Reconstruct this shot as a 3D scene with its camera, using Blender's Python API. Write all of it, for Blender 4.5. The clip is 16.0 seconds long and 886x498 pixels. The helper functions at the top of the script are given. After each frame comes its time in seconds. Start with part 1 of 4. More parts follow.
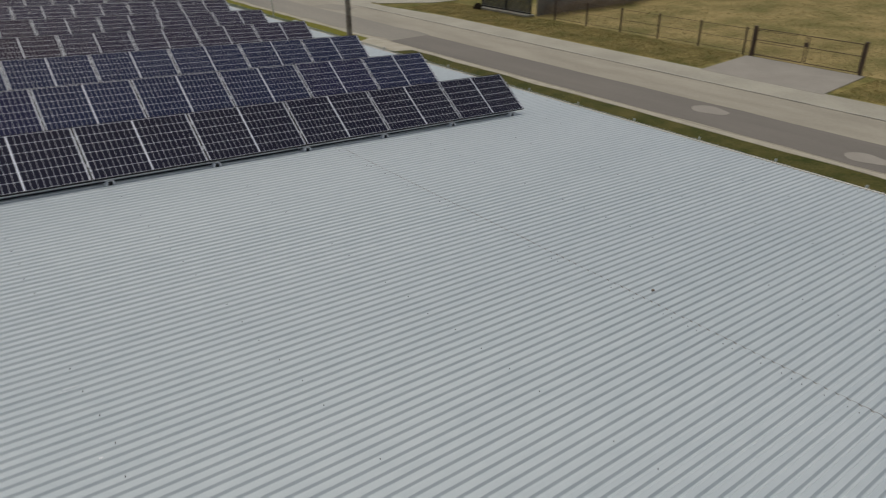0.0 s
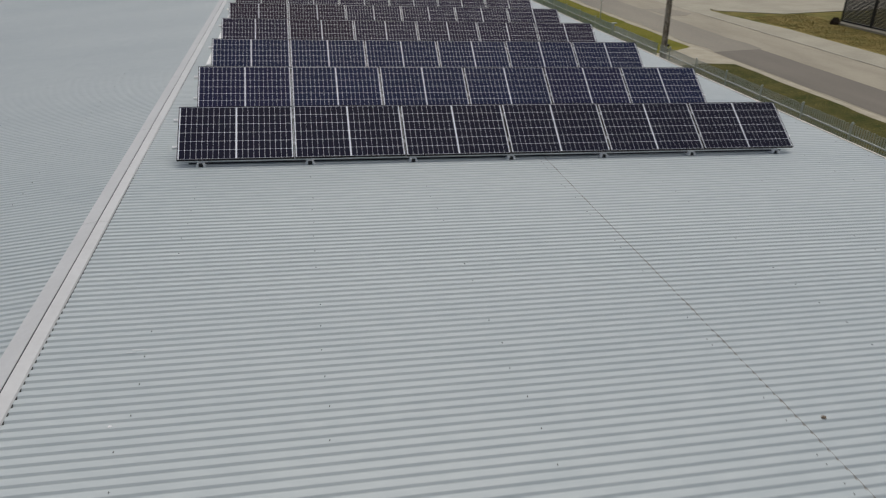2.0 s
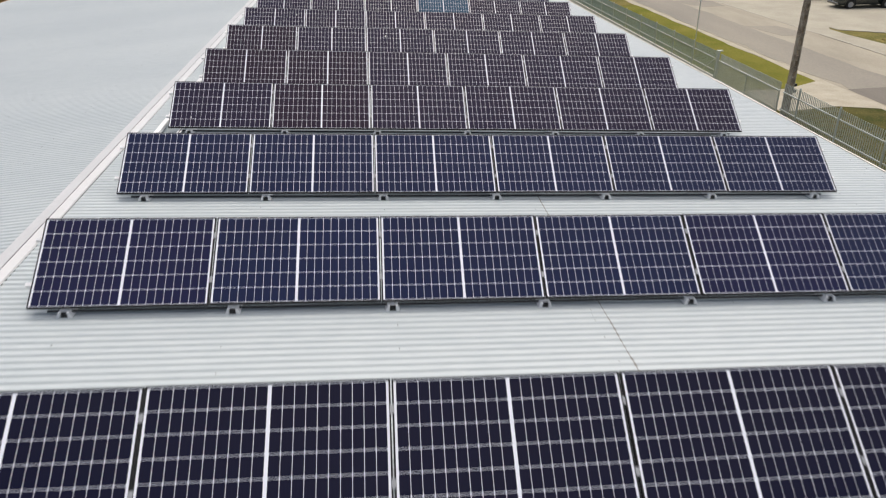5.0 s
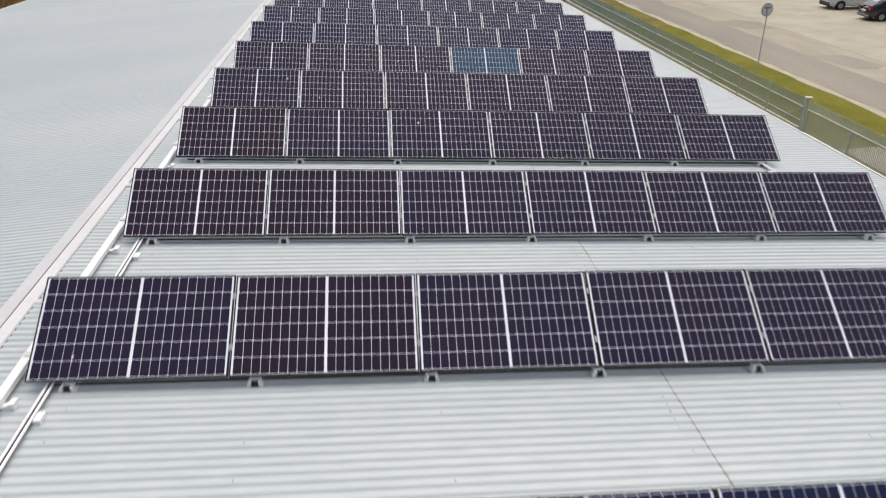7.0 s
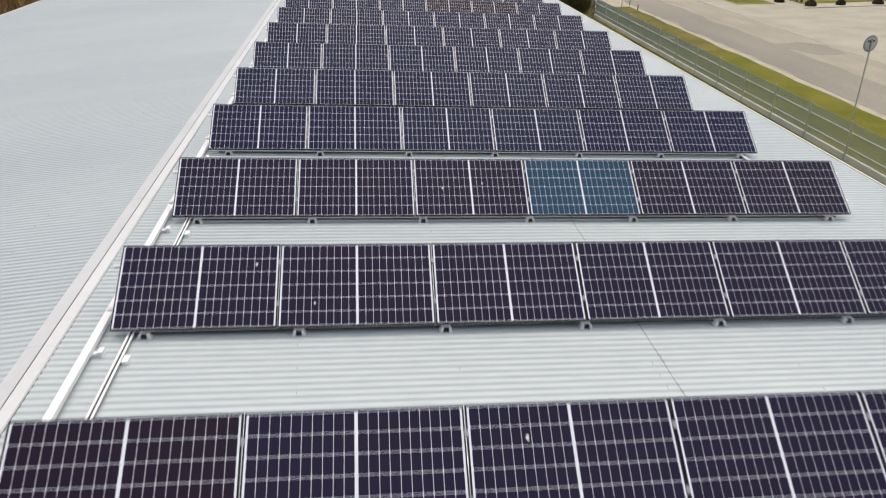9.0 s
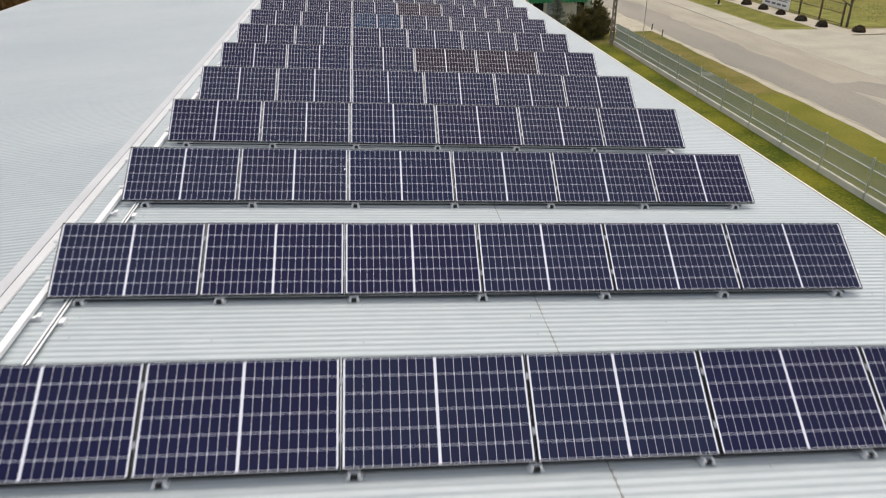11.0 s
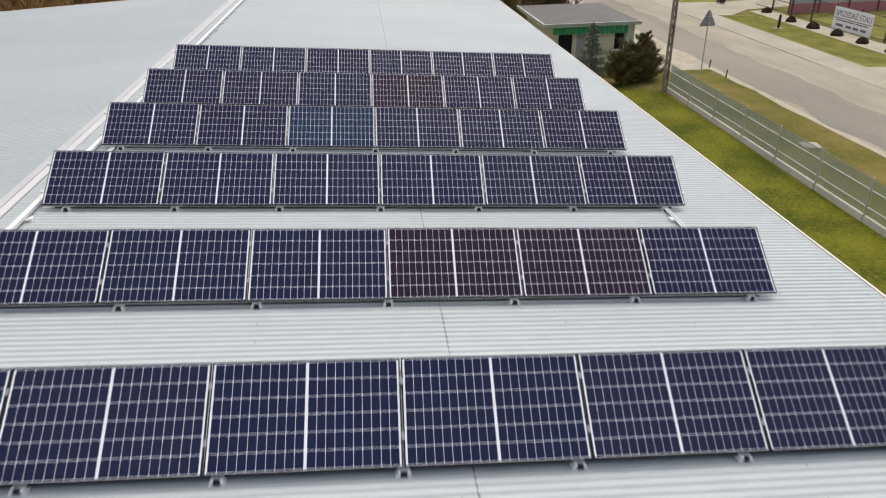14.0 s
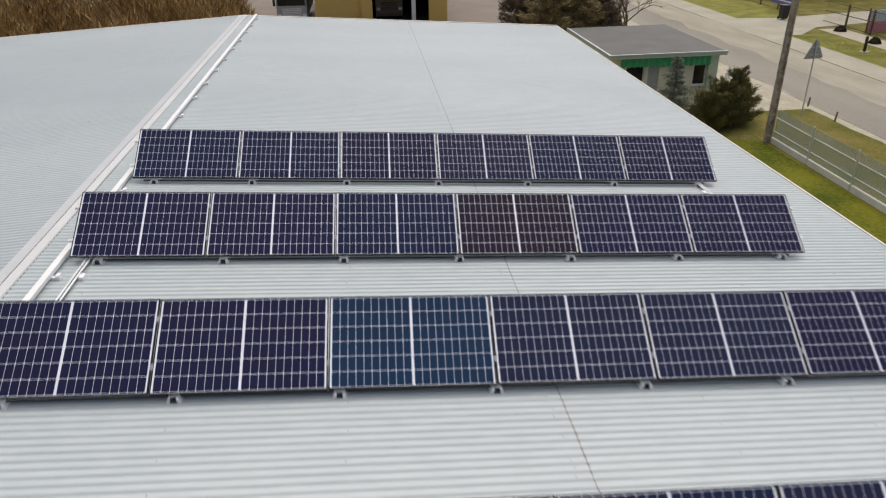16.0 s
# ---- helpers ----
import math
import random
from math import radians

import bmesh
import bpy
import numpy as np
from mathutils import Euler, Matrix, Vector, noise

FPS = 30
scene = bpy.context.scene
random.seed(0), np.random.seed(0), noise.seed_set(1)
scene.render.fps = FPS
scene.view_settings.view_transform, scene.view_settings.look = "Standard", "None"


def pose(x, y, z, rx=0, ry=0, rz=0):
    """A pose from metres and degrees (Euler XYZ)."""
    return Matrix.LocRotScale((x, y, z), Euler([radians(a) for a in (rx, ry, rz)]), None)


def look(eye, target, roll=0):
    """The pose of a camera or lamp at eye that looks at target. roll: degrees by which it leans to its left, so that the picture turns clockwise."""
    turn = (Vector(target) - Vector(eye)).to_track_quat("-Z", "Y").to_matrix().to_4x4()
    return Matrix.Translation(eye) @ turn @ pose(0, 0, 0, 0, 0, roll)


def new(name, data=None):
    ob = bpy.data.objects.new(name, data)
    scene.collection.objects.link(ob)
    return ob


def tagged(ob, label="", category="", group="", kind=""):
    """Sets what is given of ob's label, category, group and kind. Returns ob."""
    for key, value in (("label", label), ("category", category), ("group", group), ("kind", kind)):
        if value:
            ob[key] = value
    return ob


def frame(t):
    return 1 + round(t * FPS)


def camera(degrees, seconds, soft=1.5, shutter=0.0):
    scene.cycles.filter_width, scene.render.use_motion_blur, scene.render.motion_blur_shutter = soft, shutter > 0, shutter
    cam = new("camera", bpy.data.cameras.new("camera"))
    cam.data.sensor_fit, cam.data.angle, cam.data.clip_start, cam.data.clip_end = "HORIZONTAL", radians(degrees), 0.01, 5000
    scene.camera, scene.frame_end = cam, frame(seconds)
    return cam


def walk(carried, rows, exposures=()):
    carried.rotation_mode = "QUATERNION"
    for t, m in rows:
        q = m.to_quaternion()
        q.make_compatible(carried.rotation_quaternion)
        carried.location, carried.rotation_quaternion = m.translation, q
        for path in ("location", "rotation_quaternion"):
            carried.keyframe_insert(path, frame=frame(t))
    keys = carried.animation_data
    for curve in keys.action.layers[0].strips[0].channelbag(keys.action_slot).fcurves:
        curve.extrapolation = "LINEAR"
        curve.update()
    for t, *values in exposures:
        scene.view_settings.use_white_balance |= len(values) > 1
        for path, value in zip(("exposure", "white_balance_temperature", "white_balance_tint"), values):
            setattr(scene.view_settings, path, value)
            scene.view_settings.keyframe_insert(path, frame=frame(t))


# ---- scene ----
FALL, RIDGE_UP = 3.5, 4.4
ROOF = pose(0, 0, RIDGE_UP, 0, FALL, 0)
cam = camera(64.0, 16.0, soft=1.15, shutter=0.35)
PATH = [
    (0.0, -5.7071, -10.8736, 3.8755, -38.3145, -25.181, -2.3946),
    (0.5, -5.1349, -11.4085, 3.8322, -29.8834, -25.4065, -2.5279),
    (1.0, -4.5477, -11.5495, 3.8254, -24.1029, -25.5213, -2.5966),
    (1.5, -3.9924, -11.3354, 3.8453, -19.4571, -25.8106, -2.565),
    (2.0, -3.4407, -10.8353, 3.8721, -11.1953, -26.3009, -2.5137),
    (2.5, -2.9298, -10.0608, 3.9016, -9.6359, -26.4638, -2.3236),
    (3.0, -2.554, -9.0105, 3.9112, -8.5113, -26.4729, -2.3003),
    (3.2, -2.4469, -8.5317, 3.908, -7.8708, -26.5255, -2.3241),
    (4.25, -1.9611, -5.8006, 3.9449, -6.2212, -26.6788, -2.2805),
    (5.3, -1.9198, -2.4383, 4.0202, -5.9323, -26.7743, -2.2809),
    (5.5, -1.931, -1.768, 4.0282, -5.8938, -26.7285, -2.3004),
    (6.0, -2.0297, -0.0676, 4.0778, -5.9814, -26.7589, -2.34),
    (6.5, -2.1492, 1.6944, 4.1313, -6.0195, -26.7106, -2.5169),
    (7.0, -2.3149, 3.5651, 4.18, -6.1135, -26.5944, -2.5731),
    (7.5, -2.5345, 5.4976, 4.2429, -6.2249, -26.5842, -2.7588),
    (8.0, -2.6536, 7.4349, 4.3419, -6.2894, -26.6728, -2.7373),
    (8.5, -2.6781, 9.3868, 4.4394, -6.2815, -26.7735, -2.6412),
    (9.0, -2.6391, 11.3645, 4.52, -6.2526, -26.8902, -2.5566),
    (9.2, -2.602, 12.1526, 4.5445, -6.2253, -26.9115, -2.5574),
    (10.25, -2.1668, 16.3418, 4.6421, -6.2527, -26.7602, -2.7704),
    (11.3, -1.4618, 20.5518, 4.7011, -6.3447, -26.573, -2.9317),
    (11.5, -1.3403, 21.3487, 4.712, -6.3736, -26.5899, -2.8986),
    (12.0, -1.026, 23.3455, 4.7547, -6.3747, -26.6631, -2.7789),
    (12.5, -0.7473, 25.3631, 4.7761, -6.316, -26.641, -2.7936),
    (13.0, -0.5366, 27.4004, 4.7994, -6.3046, -26.7043, -2.7897),
    (13.5, -0.4203, 29.3125, 4.7865, -6.316, -26.6392, -2.8115),
    (14.0, -0.3938, 31.3338, 4.7827, -6.3477, -26.6029, -2.7408),
    (14.5, -0.5013, 33.3517, 4.7932, -6.3386, -26.6647, -2.7481),
    (15.0, -0.7544, 35.3301, 4.7913, -6.4231, -26.7013, -2.7927),
    (15.5, -1.0625, 37.3088, 4.7638, -6.3795, -26.6417, -2.7753),
    (16.0, -1.4715, 39.2604, 4.7106, -6.2974, -26.4796, -2.7711),
]
walk(cam, [(t, ROOF @ pose(x, y, z, 90 + pitch, roll, yaw)) for t, x, y, z, yaw, pitch, roll in PATH],
     exposures=[(0.0, -0.17, 6300, 7), (1.5, -0.12, 6300, 7), (3.2, 0.08, 6380, 9), (5.3, 0.71, 6480, 10), (7.0, 0.68, 6480, 10), (9.2, 0.65, 6480, 9), (11.3, 0.68, 6480, 9), (14.0, 0.64, 6480, 10), (16.0, 0.46, 6450, 9)])

# ---- world and sun ----
world = bpy.data.worlds.new("overcast_sky")
scene.world = world
world.use_nodes = True
wn = world.node_tree
sky = wn.nodes.new("ShaderNodeTexSky")
sky.sky_type, sky.sun_disc = "NISHITA", False
sky.sun_elevation, sky.sun_rotation = radians(66), radians(26)
sky.air_density, sky.dust_density, sky.ozone_density = 0.7, 6.0, 0.4
wn.links.new(sky.outputs["Color"], wn.nodes["Background"].inputs["Color"])
wn.nodes["Background"].inputs["Strength"].default_value = 0.074
sun_data = bpy.data.lights.new("sun", "SUN")
sun_data.energy, sun_data.angle, sun_data.color = 1.47, radians(105), (1.0, 0.97, 0.93)
sun = new("sun", sun_data)
sun.matrix_world = look((10, 20, 50), (0, 0, 0))


# ---- materials ----
def material(name, colour, other=None, rough=0.6, metal=0.0, scale=2.0, fine=40.0, amount=0.5, bump=0.1, bump_scale=60.0,
             specular=0.5, coat=0.0, stretch=(1, 1, 1), by_object=0.0, by_island=0.0, sharp=0.14, detail=4.0):
    """Base colour mixed with a second one by broad and fine noise at world size, with relief."""
    m = bpy.data.materials.new(name)
    m.use_nodes = True
    n, l = m.node_tree.nodes, m.node_tree.links
    b = n["Principled BSDF"]
    b.inputs["Roughness"].default_value, b.inputs["Metallic"].default_value = rough, metal
    b.inputs["Specular IOR Level"].default_value, b.inputs["Coat Weight"].default_value = specular, coat
    b.inputs["Coat Roughness"].default_value = 0.08
    geo = n.new("ShaderNodeNewGeometry")
    mp = n.new("ShaderNodeMapping")
    mp.inputs["Scale"].default_value = stretch
    l.new(geo.outputs["Position"], mp.inputs["Vector"])
    big, small = n.new("ShaderNodeTexNoise"), n.new("ShaderNodeTexNoise")
    for node, s, d in ((big, scale, detail), (small, fine, 3.0)):
        node.inputs["Scale"].default_value, node.inputs["Detail"].default_value = s, d
        l.new(mp.outputs["Vector"], node.inputs["Vector"])
    add = n.new("ShaderNodeMath")
    add.operation = "MULTIPLY_ADD"
    add.inputs[1].default_value = 0.4
    half = n.new("ShaderNodeMath")
    half.operation = "MULTIPLY"
    half.inputs[1].default_value = 0.6
    l.new(big.outputs["Fac"], half.inputs[0])
    l.new(small.outputs["Fac"], add.inputs[0])
    l.new(half.outputs[0], add.inputs[2])
    ramp = n.new("ShaderNodeMapRange")
    ramp.inputs["From Min"].default_value, ramp.inputs["From Max"].default_value = 0.5 - sharp, 0.5 + sharp
    ramp.inputs["To Max"].default_value = amount
    value = add.outputs[0]
    if by_object or by_island:
        extra = n.new("ShaderNodeMath")
        extra.operation = "MULTIPLY_ADD"
        extra.inputs[1].default_value = by_object or by_island
        source = n.new("ShaderNodeObjectInfo") if by_object else geo
        l.new(source.outputs["Random" if by_object else "Random Per Island"], extra.inputs[0])
        l.new(value, extra.inputs[2])
        shift = n.new("ShaderNodeMath")
        shift.operation = "SUBTRACT"
        shift.inputs[1].default_value = (by_object or by_island) / 2
        l.new(extra.outputs[0], shift.inputs[0])
        value = shift.outputs[0]
    l.new(value, ramp.inputs["Value"])
    mix = n.new("ShaderNodeMix")
    mix.data_type = "RGBA"
    mix.inputs["A"].default_value = (*colour, 1)
    mix.inputs["B"].default_value = (*(other or [c * 0.6 for c in colour]), 1)
    l.new(ramp.outputs["Result"], mix.inputs["Factor"])
    l.new(mix.outputs["Result"], b.inputs["Base Color"])
    if bump:
        rel, bp = n.new("ShaderNodeTexNoise"), n.new("ShaderNodeBump")
        rel.inputs["Scale"].default_value, rel.inputs["Detail"].default_value = bump_scale, 4.0
        bp.inputs["Strength"].default_value, bp.inputs["Distance"].default_value = bump, 0.02
        l.new(geo.outputs["Position"], rel.inputs["Vector"])
        l.new(rel.outputs["Fac"], bp.inputs["Height"])
        l.new(bp.outputs["Normal"], b.inputs["Normal"])
    return m


SHEET = material("galvanised_sheet", (0.478, 0.521, 0.525), (0.4, 0.449, 0.462), 0.42, 0.0, 0.35, 9.0, 0.9, 0.03, 30.0, stretch=(0.35, 1, 1))
CAP = material("ridge_flashing", (0.57, 0.575, 0.575), (0.50, 0.505, 0.505), 0.45, 0.0, 1.0, 14.0, 0.8, 0.05, 12.0)
TRIM = material("cream_trim", (0.75, 0.71, 0.62), (0.6, 0.55, 0.47), 0.5, 0.0, 2.0, 20.0, 0.6, 0.0)
DARK_GAP = material("gap_shade_fill", (0.05, 0.05, 0.05), (0.09, 0.09, 0.09), 0.9)
SCREW = material("screw_head", (0.09, 0.09, 0.09), (0.18, 0.18, 0.18), 0.5, 0.5, bump=0)
ALU = material("aluminium", (0.88, 0.88, 0.88), (0.8, 0.8, 0.8), 0.4, 0.0, 3.0, 50.0, 0.6, 0.02)
TRAY = material("white_tray", (0.82, 0.82, 0.81), (0.72, 0.72, 0.7), 0.45, 0.0, 1.5, 30.0, 0.6, 0.02)
ZINC = material("zinc_post", (0.60, 0.63, 0.59), (0.49, 0.52, 0.485), 0.5, 0.08, 2.0, 30.0, 0.7, 0.03)
FRAME = material("panel_frame", (0.012, 0.012, 0.013), (0.02, 0.02, 0.022), 0.55, 0.0, 2.0, 40.0, 0.5, 0.0, specular=0.2)
SHEETBACK = material("white_backsheet", (0.86, 0.88, 0.94), (0.82, 0.84, 0.90), 0.3, 0.0, 2.0, 40.0, 0.5, 0.0, coat=0.3)


def cells(name, a, b):
    return material(name, a, b, 0.2, 0.0, 0.9, 25.0, 1.0, 0.0, specular=0.06, stretch=(1, 1, 0.4))


# plum, brown and slate carry the sky's reflection in their base colour
CELL = {
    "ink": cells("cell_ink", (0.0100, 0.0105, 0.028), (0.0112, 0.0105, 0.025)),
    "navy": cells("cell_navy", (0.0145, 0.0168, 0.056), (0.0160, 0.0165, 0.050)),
    "slate": cells("cell_slate_sheen", (0.0180, 0.0235, 0.060), (0.0198, 0.0225, 0.055)),
    "plum": cells("cell_plum_sheen", (0.0205, 0.0168, 0.042), (0.0230, 0.0174, 0.038)),
    "brown": cells("cell_brown_sheen", (0.0222, 0.0146, 0.0320), (0.0250, 0.0154, 0.0290)),
    "blue": cells("cell_blue", (0.0130, 0.0195, 0.060), (0.0145, 0.0190, 0.053)),
    "teal": cells("cell_teal", (0.026, 0.076, 0.135), (0.024, 0.066, 0.115)),
    "sea": cells("cell_sea", (0.0125, 0.036, 0.086), (0.0135, 0.033, 0.076)),
}
GRASS = material("spring_grass", (0.205, 0.168, 0.055), (0.095, 0.097, 0.02), 0.95, 0.0, 0.7, 9, 1.0, 0.8, 25.0, specular=0.1, sharp=0.09, detail=9.0)
LAWN = material("green_lawn", (0.056, 0.076, 0.006), (0.200, 0.188, 0.018), 0.95, 0.0, 0.45, 8, 0.75, 0.8, 25.0, specular=0.1, sharp=0.09, detail=9.0)
VERGE = material("bright_verge_grass", (0.118, 0.126, 0.012), (0.190, 0.172, 0.030), 0.95, 0.0, 0.5, 9, 1.0, 0.8, 25.0, specular=0.1, sharp=0.11, detail=9.0)
BROWNED = material("browned_verge_grass", (0.098, 0.100, 0.017), (0.205, 0.162, 0.050), 0.95, 0.0, 0.5, 9, 1.0, 0.8, 25.0, specular=0.1, sharp=0.10, detail=9.0)
DRY = material("dry_meadow", (0.36, 0.275, 0.115), (0.17, 0.15, 0.05), 0.95, 0.0, 0.35, 6, 1.0, 0.8, 25.0, specular=0.1, sharp=0.1, detail=9.0)
STRAWY = material("dry_verge_grass", (0.310, 0.245, 0.085), (0.115, 0.112, 0.028), 0.95, 0.0, 0.7, 9, 1.0, 0.8, 25.0, specular=0.1, sharp=0.09, detail=9.0)
MOSS = material("yellow_green_grass", (0.25, 0.235, 0.06), (0.135, 0.145, 0.03), 0.95, 0.0, 0.8, 9, 1.0, 0.8, 25.0, specular=0.1, sharp=0.1, detail=9.0)
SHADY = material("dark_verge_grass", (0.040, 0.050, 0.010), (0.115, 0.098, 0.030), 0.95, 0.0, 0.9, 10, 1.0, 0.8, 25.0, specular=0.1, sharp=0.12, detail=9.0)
MIXED = material("patched_asphalt", (0.215, 0.200, 0.172), (0.315, 0.288, 0.232), 0.95, 0.0, 0.20, 20.0, 1.0, 0.12, 60.0, specular=0.2, stretch=(1.4, 0.3, 1), sharp=0.15, detail=5.0)
CHALK = material("washed_dropping", (0.60, 0.63, 0.63), (0.5, 0.54, 0.54), 0.8)
LAP = material("dust_and_lap_shade", (0.235, 0.23, 0.21), (0.36, 0.355, 0.335), 0.9)
TWIG = material("grey_twig", (0.33, 0.27, 0.20), (0.18, 0.14, 0.10), 0.9, by_island=0.6, bump=0)
STRAW = material("straw_blade", (0.40, 0.30, 0.13), (0.17, 0.15, 0.05), 0.9, 0.0, 0.3, 3.0, 1.0, 0.0, specular=0.1, by_island=0.5)
BLADE = material("grass_blade", (0.16, 0.16, 0.03), (0.3, 0.25, 0.08), 0.9, 0.0, 0.5, 3.0, 1.0, 0.0, specular=0.1, by_island=0.4)
ASPHALT = material("worn_asphalt", (0.208, 0.188, 0.158), (0.162, 0.147, 0.124), 0.95, 0.0, 0.5, 25.0, 0.9, 0.2, 80.0, specular=0.2, stretch=(1.5, 0.25, 1), detail=8.0)
SANDY = material("sandy_asphalt", (0.380, 0.345, 0.268), (0.300, 0.272, 0.212), 0.95, 0.0, 0.5, 20.0, 1.0, 0.2, 60.0, specular=0.2, stretch=(1.5, 0.4, 1), sharp=0.11, detail=8.0)
SAND = material("sand_verge", (0.47, 0.43, 0.34), (0.35, 0.315, 0.24), 1.0, 0.0, 1.2, 15.0, 0.9, 0.4, 40.0, specular=0.1)
PAVE = material("pale_paving", (0.415, 0.386, 0.306), (0.335, 0.311, 0.246), 0.95, 0.0, 0.45, 12.0, 1.0, 0.2, 50.0, specular=0.2, sharp=0.11, detail=9.0)
DRIVE = material("grey_concrete", (0.330, 0.302, 0.252), (0.270, 0.246, 0.206), 0.95, 0.0, 0.7, 14.0, 0.8, 0.2, 40.0, specular=0.2)
YARD = material("brown_yard_concrete", (0.24, 0.2, 0.16), (0.19, 0.16, 0.13), 0.95, 0.0, 0.4, 8.0, 0.9, 0.2, 30.0)
CONCRETE = material("weathered_concrete", (0.36, 0.325, 0.262), (0.22, 0.195, 0.152), 0.95, 0.0, 1.6, 18.0, 1.0, 0.3, 30.0, sharp=0.16, by_object=0.2)
KERB = material("kerb_stone", (0.42, 0.39, 0.315), (0.34, 0.315, 0.255), 0.95, 0.0, 1.0, 12.0, 1.0, 0.3, 30.0)
PLINTH = material("concrete_plinth", (0.76, 0.74, 0.66), (0.6, 0.59, 0.52), 0.9, 0.0, 1.5, 20.0, 0.9, 0.2, 40.0)
FENCEBLUE = material("grey_blue_mesh_wall", (0.60, 0.63, 0.66), (0.50, 0.53, 0.57), 0.7)
WIRE = material("green_grey_wire", (0.44, 0.51, 0.47), (0.36, 0.42, 0.39), 0.6, 0.0, 2.0, 30.0, 0.7, 0.0)
POLE = material("concrete_pole", (0.47, 0.41, 0.33), (0.25, 0.205, 0.155), 0.95, 0.0, 3.5, 25.0, 1.0, 0.4, 30.0, sharp=0.1)
WALL = material("grey_wall_panel", (0.5, 0.51, 0.5), (0.42, 0.43, 0.42), 0.7)
RUST = material("brown_fence_steel", (0.11, 0.078, 0.055), (0.16, 0.11, 0.08), 0.8, 0.2, 3.0, 30.0, 0.9, 0.1)
BLACK = material("black_plastic", (0.012, 0.012, 0.013), (0.03, 0.03, 0.03), 0.5, bump=0)
SHRUB = material("dark_box_leaf", (0.045, 0.035, 0.02), (0.085, 0.06, 0.035), 0.8, 0.0, 5.0, 40.0, 1.0, 0.0, by_island=0.4)
SPRUCE = material("blue_spruce_needle", (0.18, 0.205, 0.155), (0.30, 0.325, 0.245), 0.8, 0.0, 3.0, 30.0, 1.0, 0.0, by_island=0.4)
YEW = material("olive_conifer_needle", (0.096, 0.108, 0.034), (0.24, 0.180, 0.062), 0.8, 0.0, 1.2, 20.0, 1.0, 0.0, by_island=0.5)
LARCH = material("bronze_conifer_needle", (0.46, 0.355, 0.18), (0.3, 0.23, 0.11), 0.85, 0.0, 1.0, 20.0, 1.0, 0.0, by_island=0.5)
EVER = material("dark_evergreen_needle", (0.24, 0.185, 0.125), (0.15, 0.115, 0.07), 0.85, 0.0, 1.0, 20.0, 1.0, 0.0, by_island=0.5)
BARK = material("bark", (0.19, 0.145, 0.1), (0.11, 0.085, 0.06), 0.95, 0.0, 4.0, 40.0, 1.0, 0.4, 50.0)
REED = material("dry_thicket", (0.42, 0.27, 0.11), (0.17, 0.11, 0.045), 0.9, 0.0, 0.35, 4.0, 1.0, 0.0, by_island=0.6, specular=0.1)
FELT = material("roofing_felt", (0.155, 0.152, 0.143), (0.12, 0.118, 0.11), 0.95, 0.0, 0.8, 20.0, 0.9, 0.2, 50.0)
MINT = material("mint_fascia", (0.6, 0.67, 0.5), (0.48, 0.56, 0.4), 0.6, 0.0, 2.0, 20.0, 0.7, 0.0)
GREEN = material("green_awning", (0.09, 0.46, 0.19), (0.05, 0.36, 0.14), 0.6, 0.0, 4.0, 30.0, 0.8, 0.0)
CREAM = material("cream_plaster", (0.88, 0.83, 0.62), (0.78, 0.73, 0.53), 0.85, 0.0, 1.5, 20.0, 0.7, 0.1)
GLASS = material("dark_window", (0.015, 0.018, 0.02), (0.03, 0.03, 0.03), 0.08, bump=0)
YELLOW = material("yellow_cladding", (0.68, 0.47, 0.14), (0.6, 0.4, 0.11), 0.6, 0.0, 1.0, 15.0, 0.6, 0.0)
DIM = material("dark_interior", (0.02, 0.015, 0.015), (0.05, 0.03, 0.03), 0.9)
WHITE = material("white_paint", (0.8, 0.8, 0.79), (0.7, 0.7, 0.68), 0.4, bump=0)
BANNER = material("banner_sheet", (0.92, 0.92, 0.91), (0.88, 0.88, 0.87), 0.6, bump=0)
INK = material("grey_print", (0.16, 0.17, 0.2), (0.2, 0.2, 0.22), 0.7, bump=0)
PURPLE = material("purple_banner", (0.16, 0.13, 0.42), (0.2, 0.18, 0.5), 0.6, bump=0)
PINK = material("pink_red_board", (0.66, 0.27, 0.3), (0.56, 0.23, 0.26), 0.7)
SIGNBACK = material("sign_back_grey", (0.36, 0.37, 0.38), (0.3, 0.31, 0.32), 0.5, 0.3, bump=0)
SIGNBLUE = material("sign_rim", (0.46, 0.52, 0.6), (0.4, 0.46, 0.54), 0.4, bump=0)
CARBLACK = material("black_car_paint", (0.012, 0.013, 0.015), (0.016, 0.016, 0.018), 0.18, 0.0, coat=0.8, bump=0)
CARGREEN = material("dark_green_car_paint", (0.012, 0.022, 0.022), (0.016, 0.024, 0.024), 0.2, 0.0, coat=0.8, bump=0)
CARWHITE = material("white_car_paint", (0.75, 0.76, 0.77), (0.7, 0.7, 0.72), 0.25, 0.0, coat=0.6, bump=0)
RUBBER = material("tyre_rubber", (0.015, 0.015, 0.015), (0.025, 0.025, 0.025), 0.9)
RED = material("tail_light", (0.35, 0.015, 0.02), (0.28, 0.01, 0.015), 0.2, bump=0)
TRUCK = material("silver_truck_paint", (0.42, 0.43, 0.44), (0.35, 0.36, 0.37), 0.4, 0.2, bump=0)


